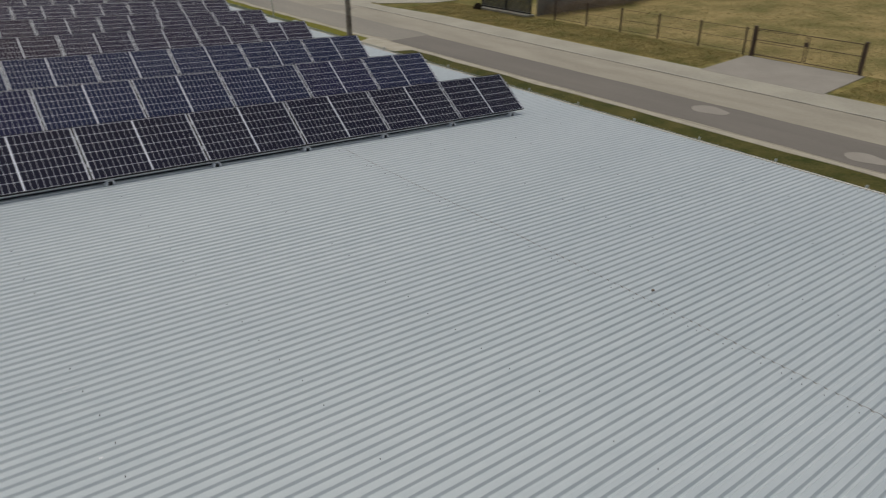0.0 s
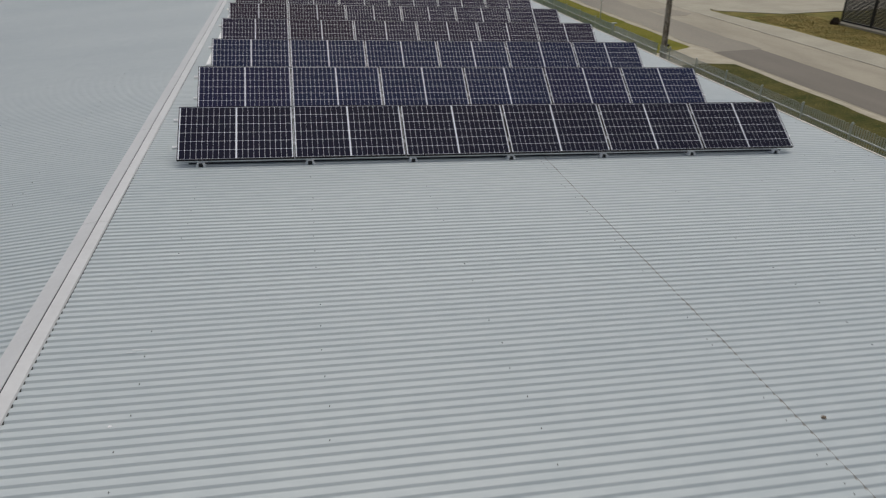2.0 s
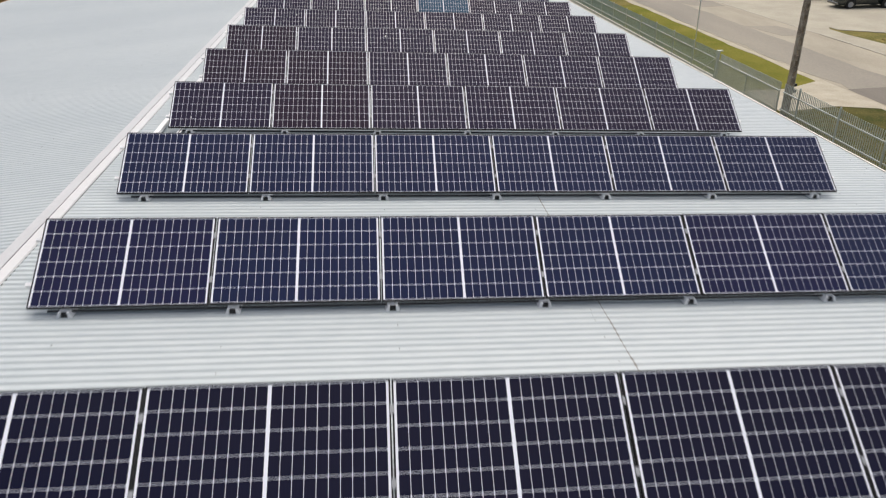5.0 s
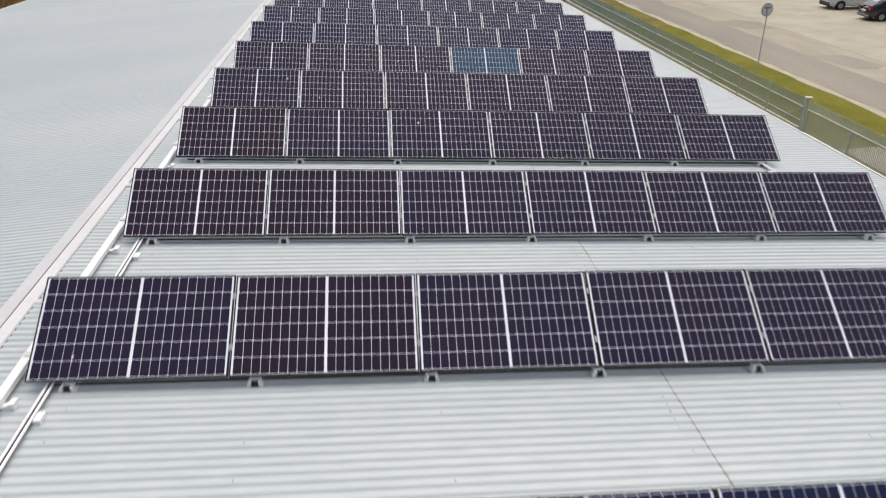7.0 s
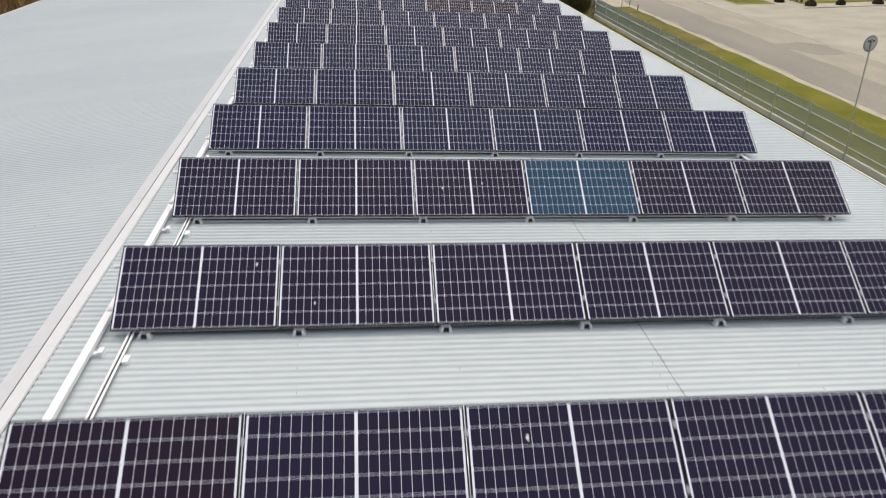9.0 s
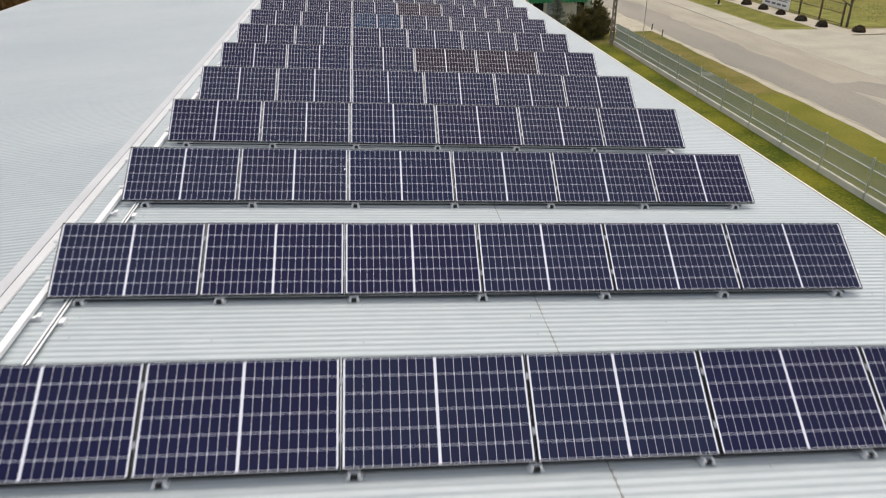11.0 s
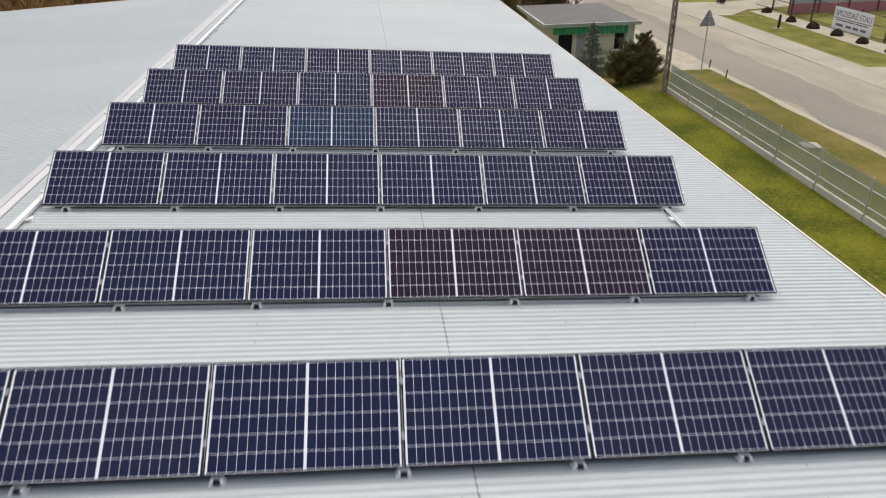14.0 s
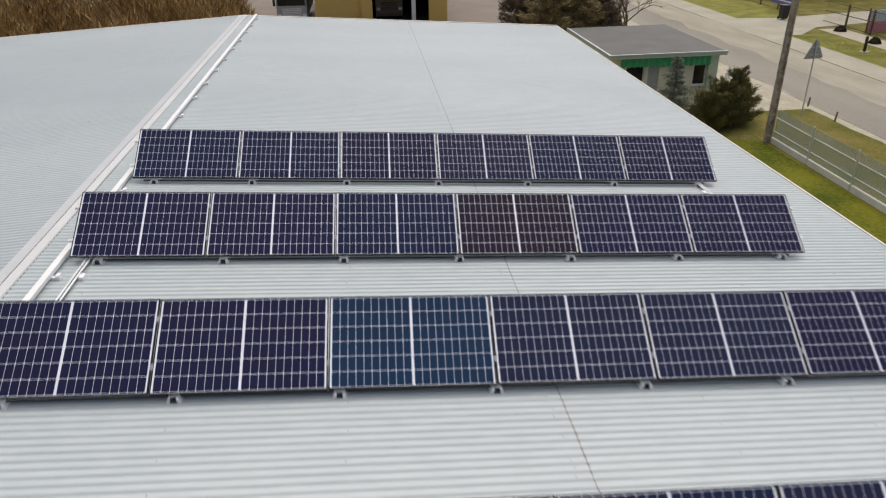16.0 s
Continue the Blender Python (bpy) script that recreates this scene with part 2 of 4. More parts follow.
# ---- building helpers ----
def box(bm, x0, x1, y0, y1, z0, z1):
    v = [bm.verts.new((x, y, z)) for z in (z0, z1) for x, y in ((x0, y0), (x1, y0), (x1, y1), (x0, y1))]
    for f in ((3, 2, 1, 0), (4, 5, 6, 7), (0, 1, 5, 4), (1, 2, 6, 5), (2, 3, 7, 6), (3, 0, 4, 7)):
        bm.faces.new([v[i] for i in f])
    return v


def rod(bm, a, b, r0, r1=None, sides=6):
    """A tapered round bar from a to b."""
    a, b = Vector(a), Vector(b)
    r1 = r0 if r1 is None else r1
    q = (b - a).to_track_quat("Z", "Y")
    rings = []
    for p, r in ((a, r0), (b, r1)):
        rings.append([bm.verts.new(p + q @ Vector((r * math.cos(k * 2 * math.pi / sides), r * math.sin(k * 2 * math.pi / sides), 0))) for k in range(sides)])
    for k in range(sides):
        j = (k + 1) % sides
        bm.faces.new((rings[0][k], rings[0][j], rings[1][j], rings[1][k]))
    bm.faces.new(rings[0][::-1])
    bm.faces.new(rings[1])


def extrude(bm, outline, axis, a, b):
    """A prism: a closed outline of 2D points, pushed along an axis (0, 1 or 2) from a to b."""
    def at(p, s):
        c = list(p)
        c.insert(axis, s)
        return bm.verts.new(c)
    one, two = [at(p, a) for p in outline], [at(p, b) for p in outline]
    n = len(outline)
    for k in range(n):
        j = (k + 1) % n
        bm.faces.new((one[k], one[j], two[j], two[k]))
    bm.faces.new(one[::-1])
    bm.faces.new(two)


def mesh_of(name, bm, mat):
    bmesh.ops.recalc_face_normals(bm, faces=bm.faces[:])
    me = bpy.data.meshes.new(name)
    bm.to_mesh(me)
    bm.free()
    me.materials.append(mat)
    return me


def part(name, bm, mat, parent, label=""):
    ob = new(name, bm if isinstance(bm, bpy.types.Mesh) else mesh_of(name, bm, mat))
    ob.parent = parent
    return tagged(ob, label)


def thing(name, label, category, m=None, group="", kind=""):
    ob = new(name)
    ob.empty_display_size = 0.2
    if m is not None:
        ob.matrix_world = m
    return tagged(ob, label, category, group, kind)


def whole(name, bm, mat, label, category, m=None, group="", kind=""):
    ob = new(name, bm if isinstance(bm, bpy.types.Mesh) else mesh_of(name, bm, mat))
    if m is not None:
        ob.matrix_world = m
    return tagged(ob, label, category, group, kind)


def from_arrays(name, verts, faces, mat):
    me = bpy.data.meshes.new(name)
    me.from_pydata(verts, [], faces)
    me.materials.append(mat)
    return me


# ---- ground and street ----
def slab(name, outline, z0, z1, mat, label, category):
    bm = bmesh.new()
    extrude(bm, outline, 2, z0, z1)
    return whole(name, bm, mat, label, category, kind="structure")


def rect(x0, x1, y0, y1):
    return [(x0, y0), (x1, y0), (x1, y1), (x0, y1)]


def wavy(x0, x1, y0, y1, amp, seed, step=1.5):
    """A strip along y whose edges wander."""
    n = int((y1 - y0) / step)
    ys = [y0 + (y1 - y0) * k / n for k in range(n + 1)]
    left = [(x0 + amp * noise.noise((seed, y * 0.35, 0)) + 0.4 * amp * noise.noise((seed, y * 1.7, 3)), y) for y in ys]
    right = [(x1 + amp * noise.noise((seed + 7, y * 0.35, 0)) + 0.4 * amp * noise.noise((seed + 7, y * 1.7, 3)), y) for y in ys]
    return left + right[::-1]


bm = bmesh.new()
bmesh.ops.create_grid(bm, x_segments=8, y_segments=8, size=900)
whole("ground", bm, GRASS, "green and straw-coloured spring grass", "ground", kind="structure")
slab("meadow", rect(32.4, 300, -300, 31.0), -0.3, 0.012, DRY, "dry straw-coloured meadow behind the fence", "meadow")
slab("meadow", rect(33.2, 300, 68.4, 84.0), -0.3, 0.012, MOSS, "rough yellow-green grass behind the dark fence", "meadow")
slab("verge", rect(27.55, 32.35, -80, 36.4), -0.3, 0.009, STRAWY, "dry yellow-brown grass strip before the fence", "verge")
slab("verge", rect(27.55, 30.95, 68.1, 86.4), -0.3, 0.0095, MOSS, "yellow-green grass island before the bushes", "verge")
slab("verge", rect(27.55, 33.0, 93.5, 125), -0.3, 0.0095, MOSS, "yellow-green grass at the side street", "verge")
slab("lawn", [(6.9, 24), (14.35, 24), (14.75, 64.8), (6.9, 69.6)], -0.3, 0.008, LAWN, "bright green lawn between hall and fence", "lawn")
slab("verge", wavy(14.5, 18.95, 26.7, 51.8, 0.12, 23), -0.3, 0.010, VERGE, "bright green roadside grass verge", "verge")
slab("verge", wavy(14.5, 18.95, 51.8, 69.2, 0.12, 41), -0.3, 0.0105, BROWNED, "browned olive roadside grass verge", "verge")
slab("forecourt", wavy(15.9, 19.4, 69.2, 100, 0.15, 43), -0.3, 0.0125, SAND, "pale sandy strip beside the kiosk", "verge")
slab("verge", wavy(6.9, 18.95, -80, 23.9, 0.12, 29), -0.3, 0.011, SHADY, "dark green and brown roadside grass", "verge")
slab("verge", wavy(18.95, 19.55, -60, 140, 0.16, 3, 0.9), -0.3, 0.016, SAND, "sandy worn road edge", "verge")
slab("road", wavy(19.35, 25.4, -300, 300, 0.10, 11, 2.0), -0.3, 0.022, SANDY, "pale sandy worn asphalt road", "road")
slab("road", wavy(19.45, 22.3, -300, 26.0, 0.12, 17, 1.2), -0.3, 0.028, ASPHALT, "darker grey asphalt lane", "road")
slab("road", wavy(19.45, 22.5, 26.0, 300, 0.42, 37, 0.9), -0.3, 0.028, MIXED, "patched grey and sandy asphalt lane", "road")
slab("crossing", [(14.8, 23.2), (17.4, 23.6), (18.9, 23.0), (19.4, 22.4), (19.4, 28.6), (18.9, 27.6), (17.0, 26.6), (14.8, 26.6)], -0.3, 0.02, SAND, "sandy gravel crossing to the gate", "driveway")
slab("pavement", [(25.52, -300), (27.5, -300), (27.6, 31.0), (26.9, 37.5), (26.9, 39.4), (27.5, 40.5), (27.5, 68.0), (27.6, 93.4), (27.6, 300), (25.52, 300)], -0.3, 0.040, PAVE, "pale concrete pavement", "pavement")
slab("driveway", [(27.4, 3.3), (32.2, 3.6), (32.2, 9.9), (27.4, 9.6)], -0.3, 0.044, DRIVE, "grey concrete driveway before the gate", "driveway")
slab("yard", [(27.3, 39.2), (31.0, 36.5), (80, 36.5), (80, 65.2), (31.6, 65.2), (30.6, 67.7), (27.3, 68.2)], -0.3, 0.036, PAVE, "pale paved parking yard", "parking")
slab("side_street", [(27.3, 86.6), (28.6, 86.2), (31.2, 88.8), (80, 100.0), (80, 104.0), (31.0, 93.2), (27.3, 93.6)], -0.3, 0.033, PAVE, "pale side street", "road")
slab("planting_bed", [(30.6, 67.9), (31.0, 65.5), (60, 65.4), (60, 66.9), (32.6, 67.4), (32.7, 88), (30.9, 88)], -0.3, 0.035, SAND, "pale gravel bed of the bushes", "bed")
slab("back_yard", rect(-60, 18, 88, 140), -0.3, 0.03, YARD, "brown-grey concrete yard behind the hall", "yard")
slab("side_yard", rect(-60, -20.5, -60, 64), -0.3, 0.02, SAND, "sandy ground beside the hall", "yard")
y = -40.0
bm = bmesh.new()
extrude(bm, [(25.38, -0.2), (25.54, -0.2), (25.54, 0.085), (25.52, 0.095), (25.40, 0.095), (25.38, 0.08)], 1, 0.005, 0.995)
kerb_mesh = mesh_of("kerb_stone", bm, KERB)
kerb_line = thing("kerb", "weathered concrete kerb stones along the pavement", "kerb", kind="structure")
for k in range(150):
    ob = part("kerb_stone", kerb_mesh, KERB, kerb_line)
    flush = 37 < y + k < 69 or 86 < y + k < 93.5
    ob.location = (random.uniform(-0.008, 0.008), y + k, -0.057 if flush else random.uniform(-0.045, -0.030))
for cx, cy, r in ((21.4, 5.1, 0.55), (20.4, -1.7, 0.5)):
    bm = bmesh.new()
    extrude(bm, [(cx + r * (1 + 0.15 * math.sin(3 * a)) * math.cos(a), cy + 1.5 * r * math.sin(a)) for a in np.linspace(0, 2 * math.pi, 25)[:-1]], 2, 0.0, 0.034)
    whole("road_patch", bm, DRIVE, "pale round repair patch in the asphalt", "road patch", group="road patches")
# darker repairs on the far half of the road
for outline in (
        ((22.3, 53.2), (24.0, 53.5), (25.2, 52.3), (25.1, 49.9), (23.3, 49.8), (22.6, 51.6)),
        ((22.6, 41.5), (24.4, 41.3), (25.0, 38.6), (24.1, 37.9), (23.1, 38.2))):
    ring = []
    for (ax, ay), (bx, by) in zip(outline, outline[1:] + outline[:1]):
        for q in range(5):
            x, y_ = ax + (bx - ax) * q / 5, ay + (by - ay) * q / 5
            ring.append((x + 0.10 * noise.noise((x, y_ * 2, 1)), y_ + 0.25 * noise.noise((x, y_ * 2, 7))))
    bm = bmesh.new()
    extrude(bm, ring, 2, 0.0, 0.0265)
    whole("road_patch", bm, MIXED, "grey asphalt repair across the road", "road patch", group="road patches")
bm = bmesh.new()
extrude(bm, [(16.6, 55.9), (17.3, 55.8), (17.45, 56.5), (16.8, 56.7)], 2, 0.0, 0.035)
whole("drain_cover", bm, PAVE, "pale concrete slab lying in the verge grass", "slab")


def tufts(name, label, boxes, count, high, mat, broad=1.0):
    """Many leaning grass blades spread over boxes of ground."""
    rng = np.random.default_rng(5)
    areas = np.array([(b[1] - b[0]) * (b[3] - b[2]) for b in boxes])
    pick = rng.choice(len(boxes), count, p=areas / areas.sum())
    bx = np.array(boxes)[pick]
    x, y = bx[:, 0] + rng.random(count) * (bx[:, 1] - bx[:, 0]), bx[:, 2] + rng.random(count) * (bx[:, 3] - bx[:, 2])
    a, h, w = rng.random(count) * 6.283, high * (0.4 + rng.random(count)), (0.004 + 0.005 * rng.random(count)) * broad
    lx, ly = rng.normal(0, 1.3, count) * h, rng.normal(0, 1.3, count) * h
    v = np.stack([np.stack([x - w * np.cos(a), y - w * np.sin(a), 0 * x], 1), np.stack([x + w * np.cos(a), y + w * np.sin(a), 0 * x], 1), np.stack([x + lx, y + ly, h], 1)], 1).reshape(-1, 3)
    me = from_arrays(name, v.tolist(), np.arange(3 * count).reshape(-1, 3).tolist(), mat)
    return whole(name, me, mat, label, "grass", kind="stuff")


tufts("grass", "tufts of spring grass beside the fence", [(7.6, 14.0, -10, 64), (14.9, 18.8, -10, 23), (14.9, 18.8, 28, 72)], 130000, 0.035, BLADE)
tufts("grass", "dry tufts of grass before the far fence", [(27.8, 32.2, -8, 3), (27.8, 32.2, 10, 36)], 60000, 0.07, STRAW, 2.0)
tufts("grass", "tufts of grass on the island before the bushes", [(27.8, 30.8, 69, 86)], 15000, 0.05, BLADE, 1.5)
tufts("grass", "dry straw tufts in the meadow", [(32.6, 62, -22, 24.5), (36, 60, 69, 84)], 90000, 0.09, STRAW, 2.5)

# ---- the hall ----
Y0, Y1, RIDGE_X, EAVE_X, RIB = -24.0, 69.8, -5.965, 6.99, 0.105
ridge = ROOF @ Vector((RIDGE_X, 0, 0))
LEFT = pose(ridge.x, 0, ridge.z, 0, -FALL, 0)


def ribbed(name, x0, x1, lift, m, label):
    """Trapezoidal sheeting whose ribs run down the slope, along local x."""
    ys, zs = [], []
    n = int((Y1 - Y0) / RIB)
    for k in range(n):
        for f, z in ((0.0, 0.0155), (0.50, 0.0155), (0.61, 0.0), (0.80, 0.0)):
            ys.append(Y0 + (k + f) * RIB)
            zs.append(z - 0.0115 + lift)
    cols = 6
    xs = [x0 + (x1 - x0) * i / cols for i in range(cols + 1)]
    verts = [(x, yy, zz + 0.0015 * math.sin(0.7 * yy + 2.1 * i)) for i, x in enumerate(xs) for yy, zz in zip(ys, zs)]
    c = len(ys)
    faces = [(i * c + k, (i + 1) * c + k, (i + 1) * c + k + 1, i * c + k + 1) for i in range(cols) for k in range(c - 1)]
    return whole(name, from_arrays(name, verts, faces, SHEET), SHEET, label, "roof", m, kind="structure")


ribbed("roof_upper", RIDGE_X + 0.02, 0.66, 0.0, ROOF, "pale grey trapezoidal sheet roof, upper course")
ribbed("roof_lower", 0.56, EAVE_X, -0.005, ROOF, "pale grey trapezoidal sheet roof, lower course")
ribbed("roof_far_side", -13.2, -0.02, 0.0, LEFT, "pale grey trapezoidal sheet roof behind the ridge")


def trim_strip(name, outline, axis, a, b, mat, label, m):
    bm = bmesh.new()
    extrude(bm, outline, axis, a, b)
    return whole(name, bm, mat, label, "trim", m, kind="structure")


# ridge cap: two lapped flashings with a dark joint, in lengths of about two metres
for side, frame_m, sx in (("near", ROOF, 1), ("far", LEFT, -1)):
    base, wide = (RIDGE_X, 0.110) if sx > 0 else (0.0, 0.180)
    cap = thing("ridge_cap", "grey folded ridge flashing screwed to the sheets", "ridge cap", frame_m, kind="structure")
    k, yy = 0, Y0
    while yy < Y1:
        bm = bmesh.new()
        o = base + sx * 0.005
        lift = 0.002 * (k % 2)
        extrude(bm, [(o, 0.030 + lift), (o + sx * wide, 0.015 + lift), (o + sx * (wide + 0.008), 0.004 + lift), (o + sx * (wide + 0.012), 0.004 + lift), (o + sx * (wide + 0.003), 0.019 + lift), (o, 0.034 + lift)], 1, yy, min(yy + 2.03, Y1))
        part("flashing", bm, CAP, cap)
        yy += 2.0
        k += 1
bm = bmesh.new()
box(bm, RIDGE_X - 0.010, RIDGE_X + 0.010, Y0, Y1, 0.0, 0.026)
whole("ridge_joint", bm, DARK_GAP, "dark open joint along the ridge", "joint", ROOF, kind="structure")
# added dark strips stand for the shade in the valleys under the flashing
for frame_m, a in ((ROOF, RIDGE_X + 0.1275), (LEFT, -0.189)):
    bm = bmesh.new()
    box(bm, a, a + 0.006, Y0, Y1, -0.0135, 0.0035)
    whole("ridge_shade_strip", bm, DARK_GAP, "dark strip standing for the shade under the ridge flashing", "filler", frame_m, kind="structure")
trim_strip("eave_trim", [(EAVE_X - 0.008, 0.012), (EAVE_X + 0.035, 0.010), (EAVE_X + 0.035, -0.14), (EAVE_X + 0.02, -0.14), (EAVE_X + 0.02, -0.02), (EAVE_X - 0.008, -0.02)], 1, Y0, Y1, TRIM, "thin cream metal eave trim", ROOF)
trim_strip("eave_trim_far", [(-13.25, 0.01), (-13.17, 0.01), (-13.17, -0.14), (-13.25, -0.14)], 1, Y0, Y1, TRIM, "thin cream metal eave trim", LEFT)
trim_strip("verge_trim", [(Y1 - 0.06, 0.020), (Y1 + 0.05, 0.020), (Y1 + 0.05, -0.16), (Y1 + 0.02, -0.16), (Y1 + 0.02, -0.03), (Y1 - 0.06, -0.02)], 0, RIDGE_X, EAVE_X, TRIM, "thin cream metal verge trim", ROOF)
trim_strip("verge_trim_far", [(Y1 - 0.06, 0.020), (Y1 + 0.05, 0.020), (Y1 + 0.05, -0.16), (Y1 + 0.02, -0.16), (Y1 + 0.02, -0.03), (Y1 - 0.06, -0.02)], 0, -13.2, 0.0, TRIM, "thin cream metal verge trim", LEFT)
# walls below
ec, el = ROOF @ Vector((EAVE_X, 0, 0)), LEFT @ Vector((-13.2, 0, 0))
for name, x0, x1, y0, y1 in (("wall_east", ec.x - 0.35, ec.x - 0.15, Y0 + 0.2, Y1 - 0.2), ("wall_west", el.x + 0.15, el.x + 0.35, Y0 + 0.2, Y1 - 0.2)):
    bm = bmesh.new()
    box(bm, x0, x1, y0, y1, 0, ec.z - 0.13)
    whole(name, bm, WALL, "pale grey metal wall of the hall", "wall", kind="structure")
for name, y0 in (("wall_south", Y0 + 0.2), ("wall_north", Y1 - 0.4)):
    bm = bmesh.new()
    extrude(bm, [(el.x + 0.36, 0), (ec.x - 0.36, 0), (ec.x - 0.36, ec.z - 0.14), (ridge.x, ridge.z - 0.14), (el.x + 0.36, el.z - 0.14)], 1, y0, y0 + 0.2)
    whole(name, bm, WALL, "pale grey metal gable wall of the hall", "wall", kind="structure")

# roofing screws
verts, faces = [], []


def screw(m, x, yy, z, r=0.0052):
    base = len(verts)
    for h in (0.0, 0.009):
        for k in range(6):
            verts.append(tuple(m @ Vector((x + r * math.cos(k * 1.0472), yy + r * math.sin(k * 1.0472), z + h))))
    faces.append(tuple(base + 6 + k for k in range(6)))
    for k in range(6):
        faces.append((base + k, base + (k + 1) % 6, base + 6 + (k + 1) % 6, base + 6 + k))


rows_n = int((Y1 - Y0) / RIB)
for k in range(rows_n):
    yc = Y0 + (k + 0.29) * RIB
    if random.random() < 0.35:
        screw(ROOF, 0.52 + random.uniform(-0.015, 0.015), yc, 0.003, 0.005)
    for i, px in enumerate((-4.9, -3.3, -1.6, 2.2, 3.9, 5.5, 6.75)):
        if (k + i) % 4 == 0 and random.random() < 0.7:
            screw(ROOF, px + random.uniform(-0.03, 0.03), yc, 0.003)
    for i, px in enumerate((-1.4, -3.0, -4.6, -6.2, -7.8)):
        if (k + i) % 4 == 0 and random.random() < 0.9:
            screw(LEFT, px + random.uniform(-0.03, 0.03), yc, 0.003)
whole("roofing_screws", from_arrays("roofing_screws", verts, faces, SCREW), SCREW, "small dark roofing screws in lines along the purlins", "screws", kind="stuff")

# lap line between the two sheet courses: dirt plus the upper edge's painted shadow
seam_v, seam_f = [], []
for k in range(rows_n):
    for f, z in ((0.0, 0.0155), (0.50, 0.0155), (0.61, 0.0), (0.80, 0.0)):
        wide = (0.007 if f < 0.6 else 0.026) + 0.012 * noise.noise((0, (k + f) * 0.31, 5)) + 0.006 * random.random()
        for x in (0.655, 0.662 + max(0.002, wide)):
            seam_v.append((x, Y0 + (k + f) * RIB, z - 0.015))
for k in range(len(seam_v) // 2 - 1):
    seam_f.append((2 * k, 2 * k + 1, 2 * k + 3, 2 * k + 2))
bm = from_arrays("lap_joint", seam_v, seam_f, LAP)
whole("lap_joint", bm, LAP, "grey dirt and painted edge shade along the sheet lap", "joint", ROOF, kind="structure")
bm = bmesh.new()
extrude(bm, [(0.865, -6.765), (0.905, -6.775), (0.92, -6.75), (0.895, -6.738), (0.875, -6.747)], 2, 0.0, 0.012)
whole("leaf_debris", bm, BARK, "brown wet leaf lying on the sheets", "leaf", ROOF)
for x, y, rx, ry in ((-5.015, -6.02, 0.016, 0.012), (-4.985, -4.95, 0.075, 0.012), (-5.05, -4.99, 0.04, 0.008)):
    bm = bmesh.new()
    extrude(bm, [(x + rx * (1 + 0.3 * math.sin(3 * a + x)) * math.cos(a), y + ry * math.sin(a)) for a in np.linspace(0, 2 * math.pi, 13)[:-1]], 2, 0.0, 0.0062 if rx < 0.05 else 0.0055)
    whole("bird_dropping", bm, WHITE if rx < 0.03 else CHALK, "white bird dropping on the roof sheets", "dropping", ROOF, "roof droppings")

# ---- solar panels ----
LONG, WIDE, PITCH, STEP, TILT = 1.763, 1.038, 3.0146, 1.775, 35.0
SHIFT = [(0.045, 0.02), (0.035, -0.015), (0.025, -0.02), (0.01, 0.0), (0.0, -0.005), (-0.015, 0.035), (-0.005, 0.03), (-0.015, -0.005), (-0.035, -0.035),
         (-0.04, 0.005), (-0.02, 0.0), (0.0, -0.01), (0.015, 0.01), (0.0, -0.013), (0.0, 0.022), (-0.008, -0.004), (-0.01, 0.006), (0.0, -0.01)]
SPECIAL = {(7, 4): "teal", (15, 3): "sea", (13, 4): "brown", (13, 5): "brown", (16, 4): "brown", (12, 3): "blue", (12, 4): "blue", (1, 2): "blue", (1, 3): "blue",
           (2, 2): "blue", (2, 4): "blue", (11, 3): "blue", (10, 3): "blue", (13, 3): "blue", (13, 2): "blue", (3, 3): "plum",
           (17, 1): "blue", (17, 2): "blue", (6, 3): "plum", (6, 4): "plum", (7, 2): "plum", (7, 3): "plum", (7, 5): "plum", (7, 6): "plum", (4, 3): "plum"}
# sky reflection graded into cell colour by row: plum midway, lighter slate beyond
SHEEN_BY_ROW = ["ink"] + ["navy"] + ["blue"] + ["plum"] * 5 + ["slate"] * 5 + ["navy"] * 5
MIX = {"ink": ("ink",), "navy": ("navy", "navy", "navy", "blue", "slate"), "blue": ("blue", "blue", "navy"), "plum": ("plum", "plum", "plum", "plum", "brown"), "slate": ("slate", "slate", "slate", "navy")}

bm = bmesh.new()
F = 0.012
for x0, x1, y0, y1 in ((-LONG / 2, LONG / 2, 0, F), (-LONG / 2, LONG / 2, WIDE - F, WIDE), (-LONG / 2, -LONG / 2 + F, F, WIDE - F), (LONG / 2 - F, LONG / 2, F, WIDE - F)):
    box(bm, x0, x1, y0, y1, -0.035, 0.0)
frame_mesh = mesh_of("frame", bm, FRAME)
bm = bmesh.new()
box(bm, -LONG / 2 + F, LONG / 2 - F, F, WIDE - F, -0.012, -0.005)
back_mesh = mesh_of("backsheet", bm, SHEETBACK)
MID, EDGE, TOP = 0.012, 0.029, 0.017
half = (LONG / 2 - EDGE - MID)
px, py = half / 10, (WIDE - 2 * TOP) / 6


def cell(bm, x, y):
    """One half cell with clipped corners; x, y: its place in the field of 10 by 6."""
    a, b, d, e, c = x * px + 0.0024, (x + 1) * px - 0.0024, y * py + 0.0032, (y + 1) * py - 0.0032, 0.0075
    extrude(bm, [(a + c, d), (b - c, d), (b, d + c), (b, e - c), (b - c, e), (a + c, e), (a, e - c), (a, d + c)], 2, -0.006, -0.0028)


single, fields = {}, {}
for kind in CELL:
    bm = bmesh.new()
    cell(bm, 0, 0)
    single[kind] = mesh_of("half_cell", bm, CELL[kind])
    bm = bmesh.new()
    for x in range(10):
        for y in range(6):
            cell(bm, x, y)
    fields[kind] = mesh_of("cell_field", bm, CELL[kind])


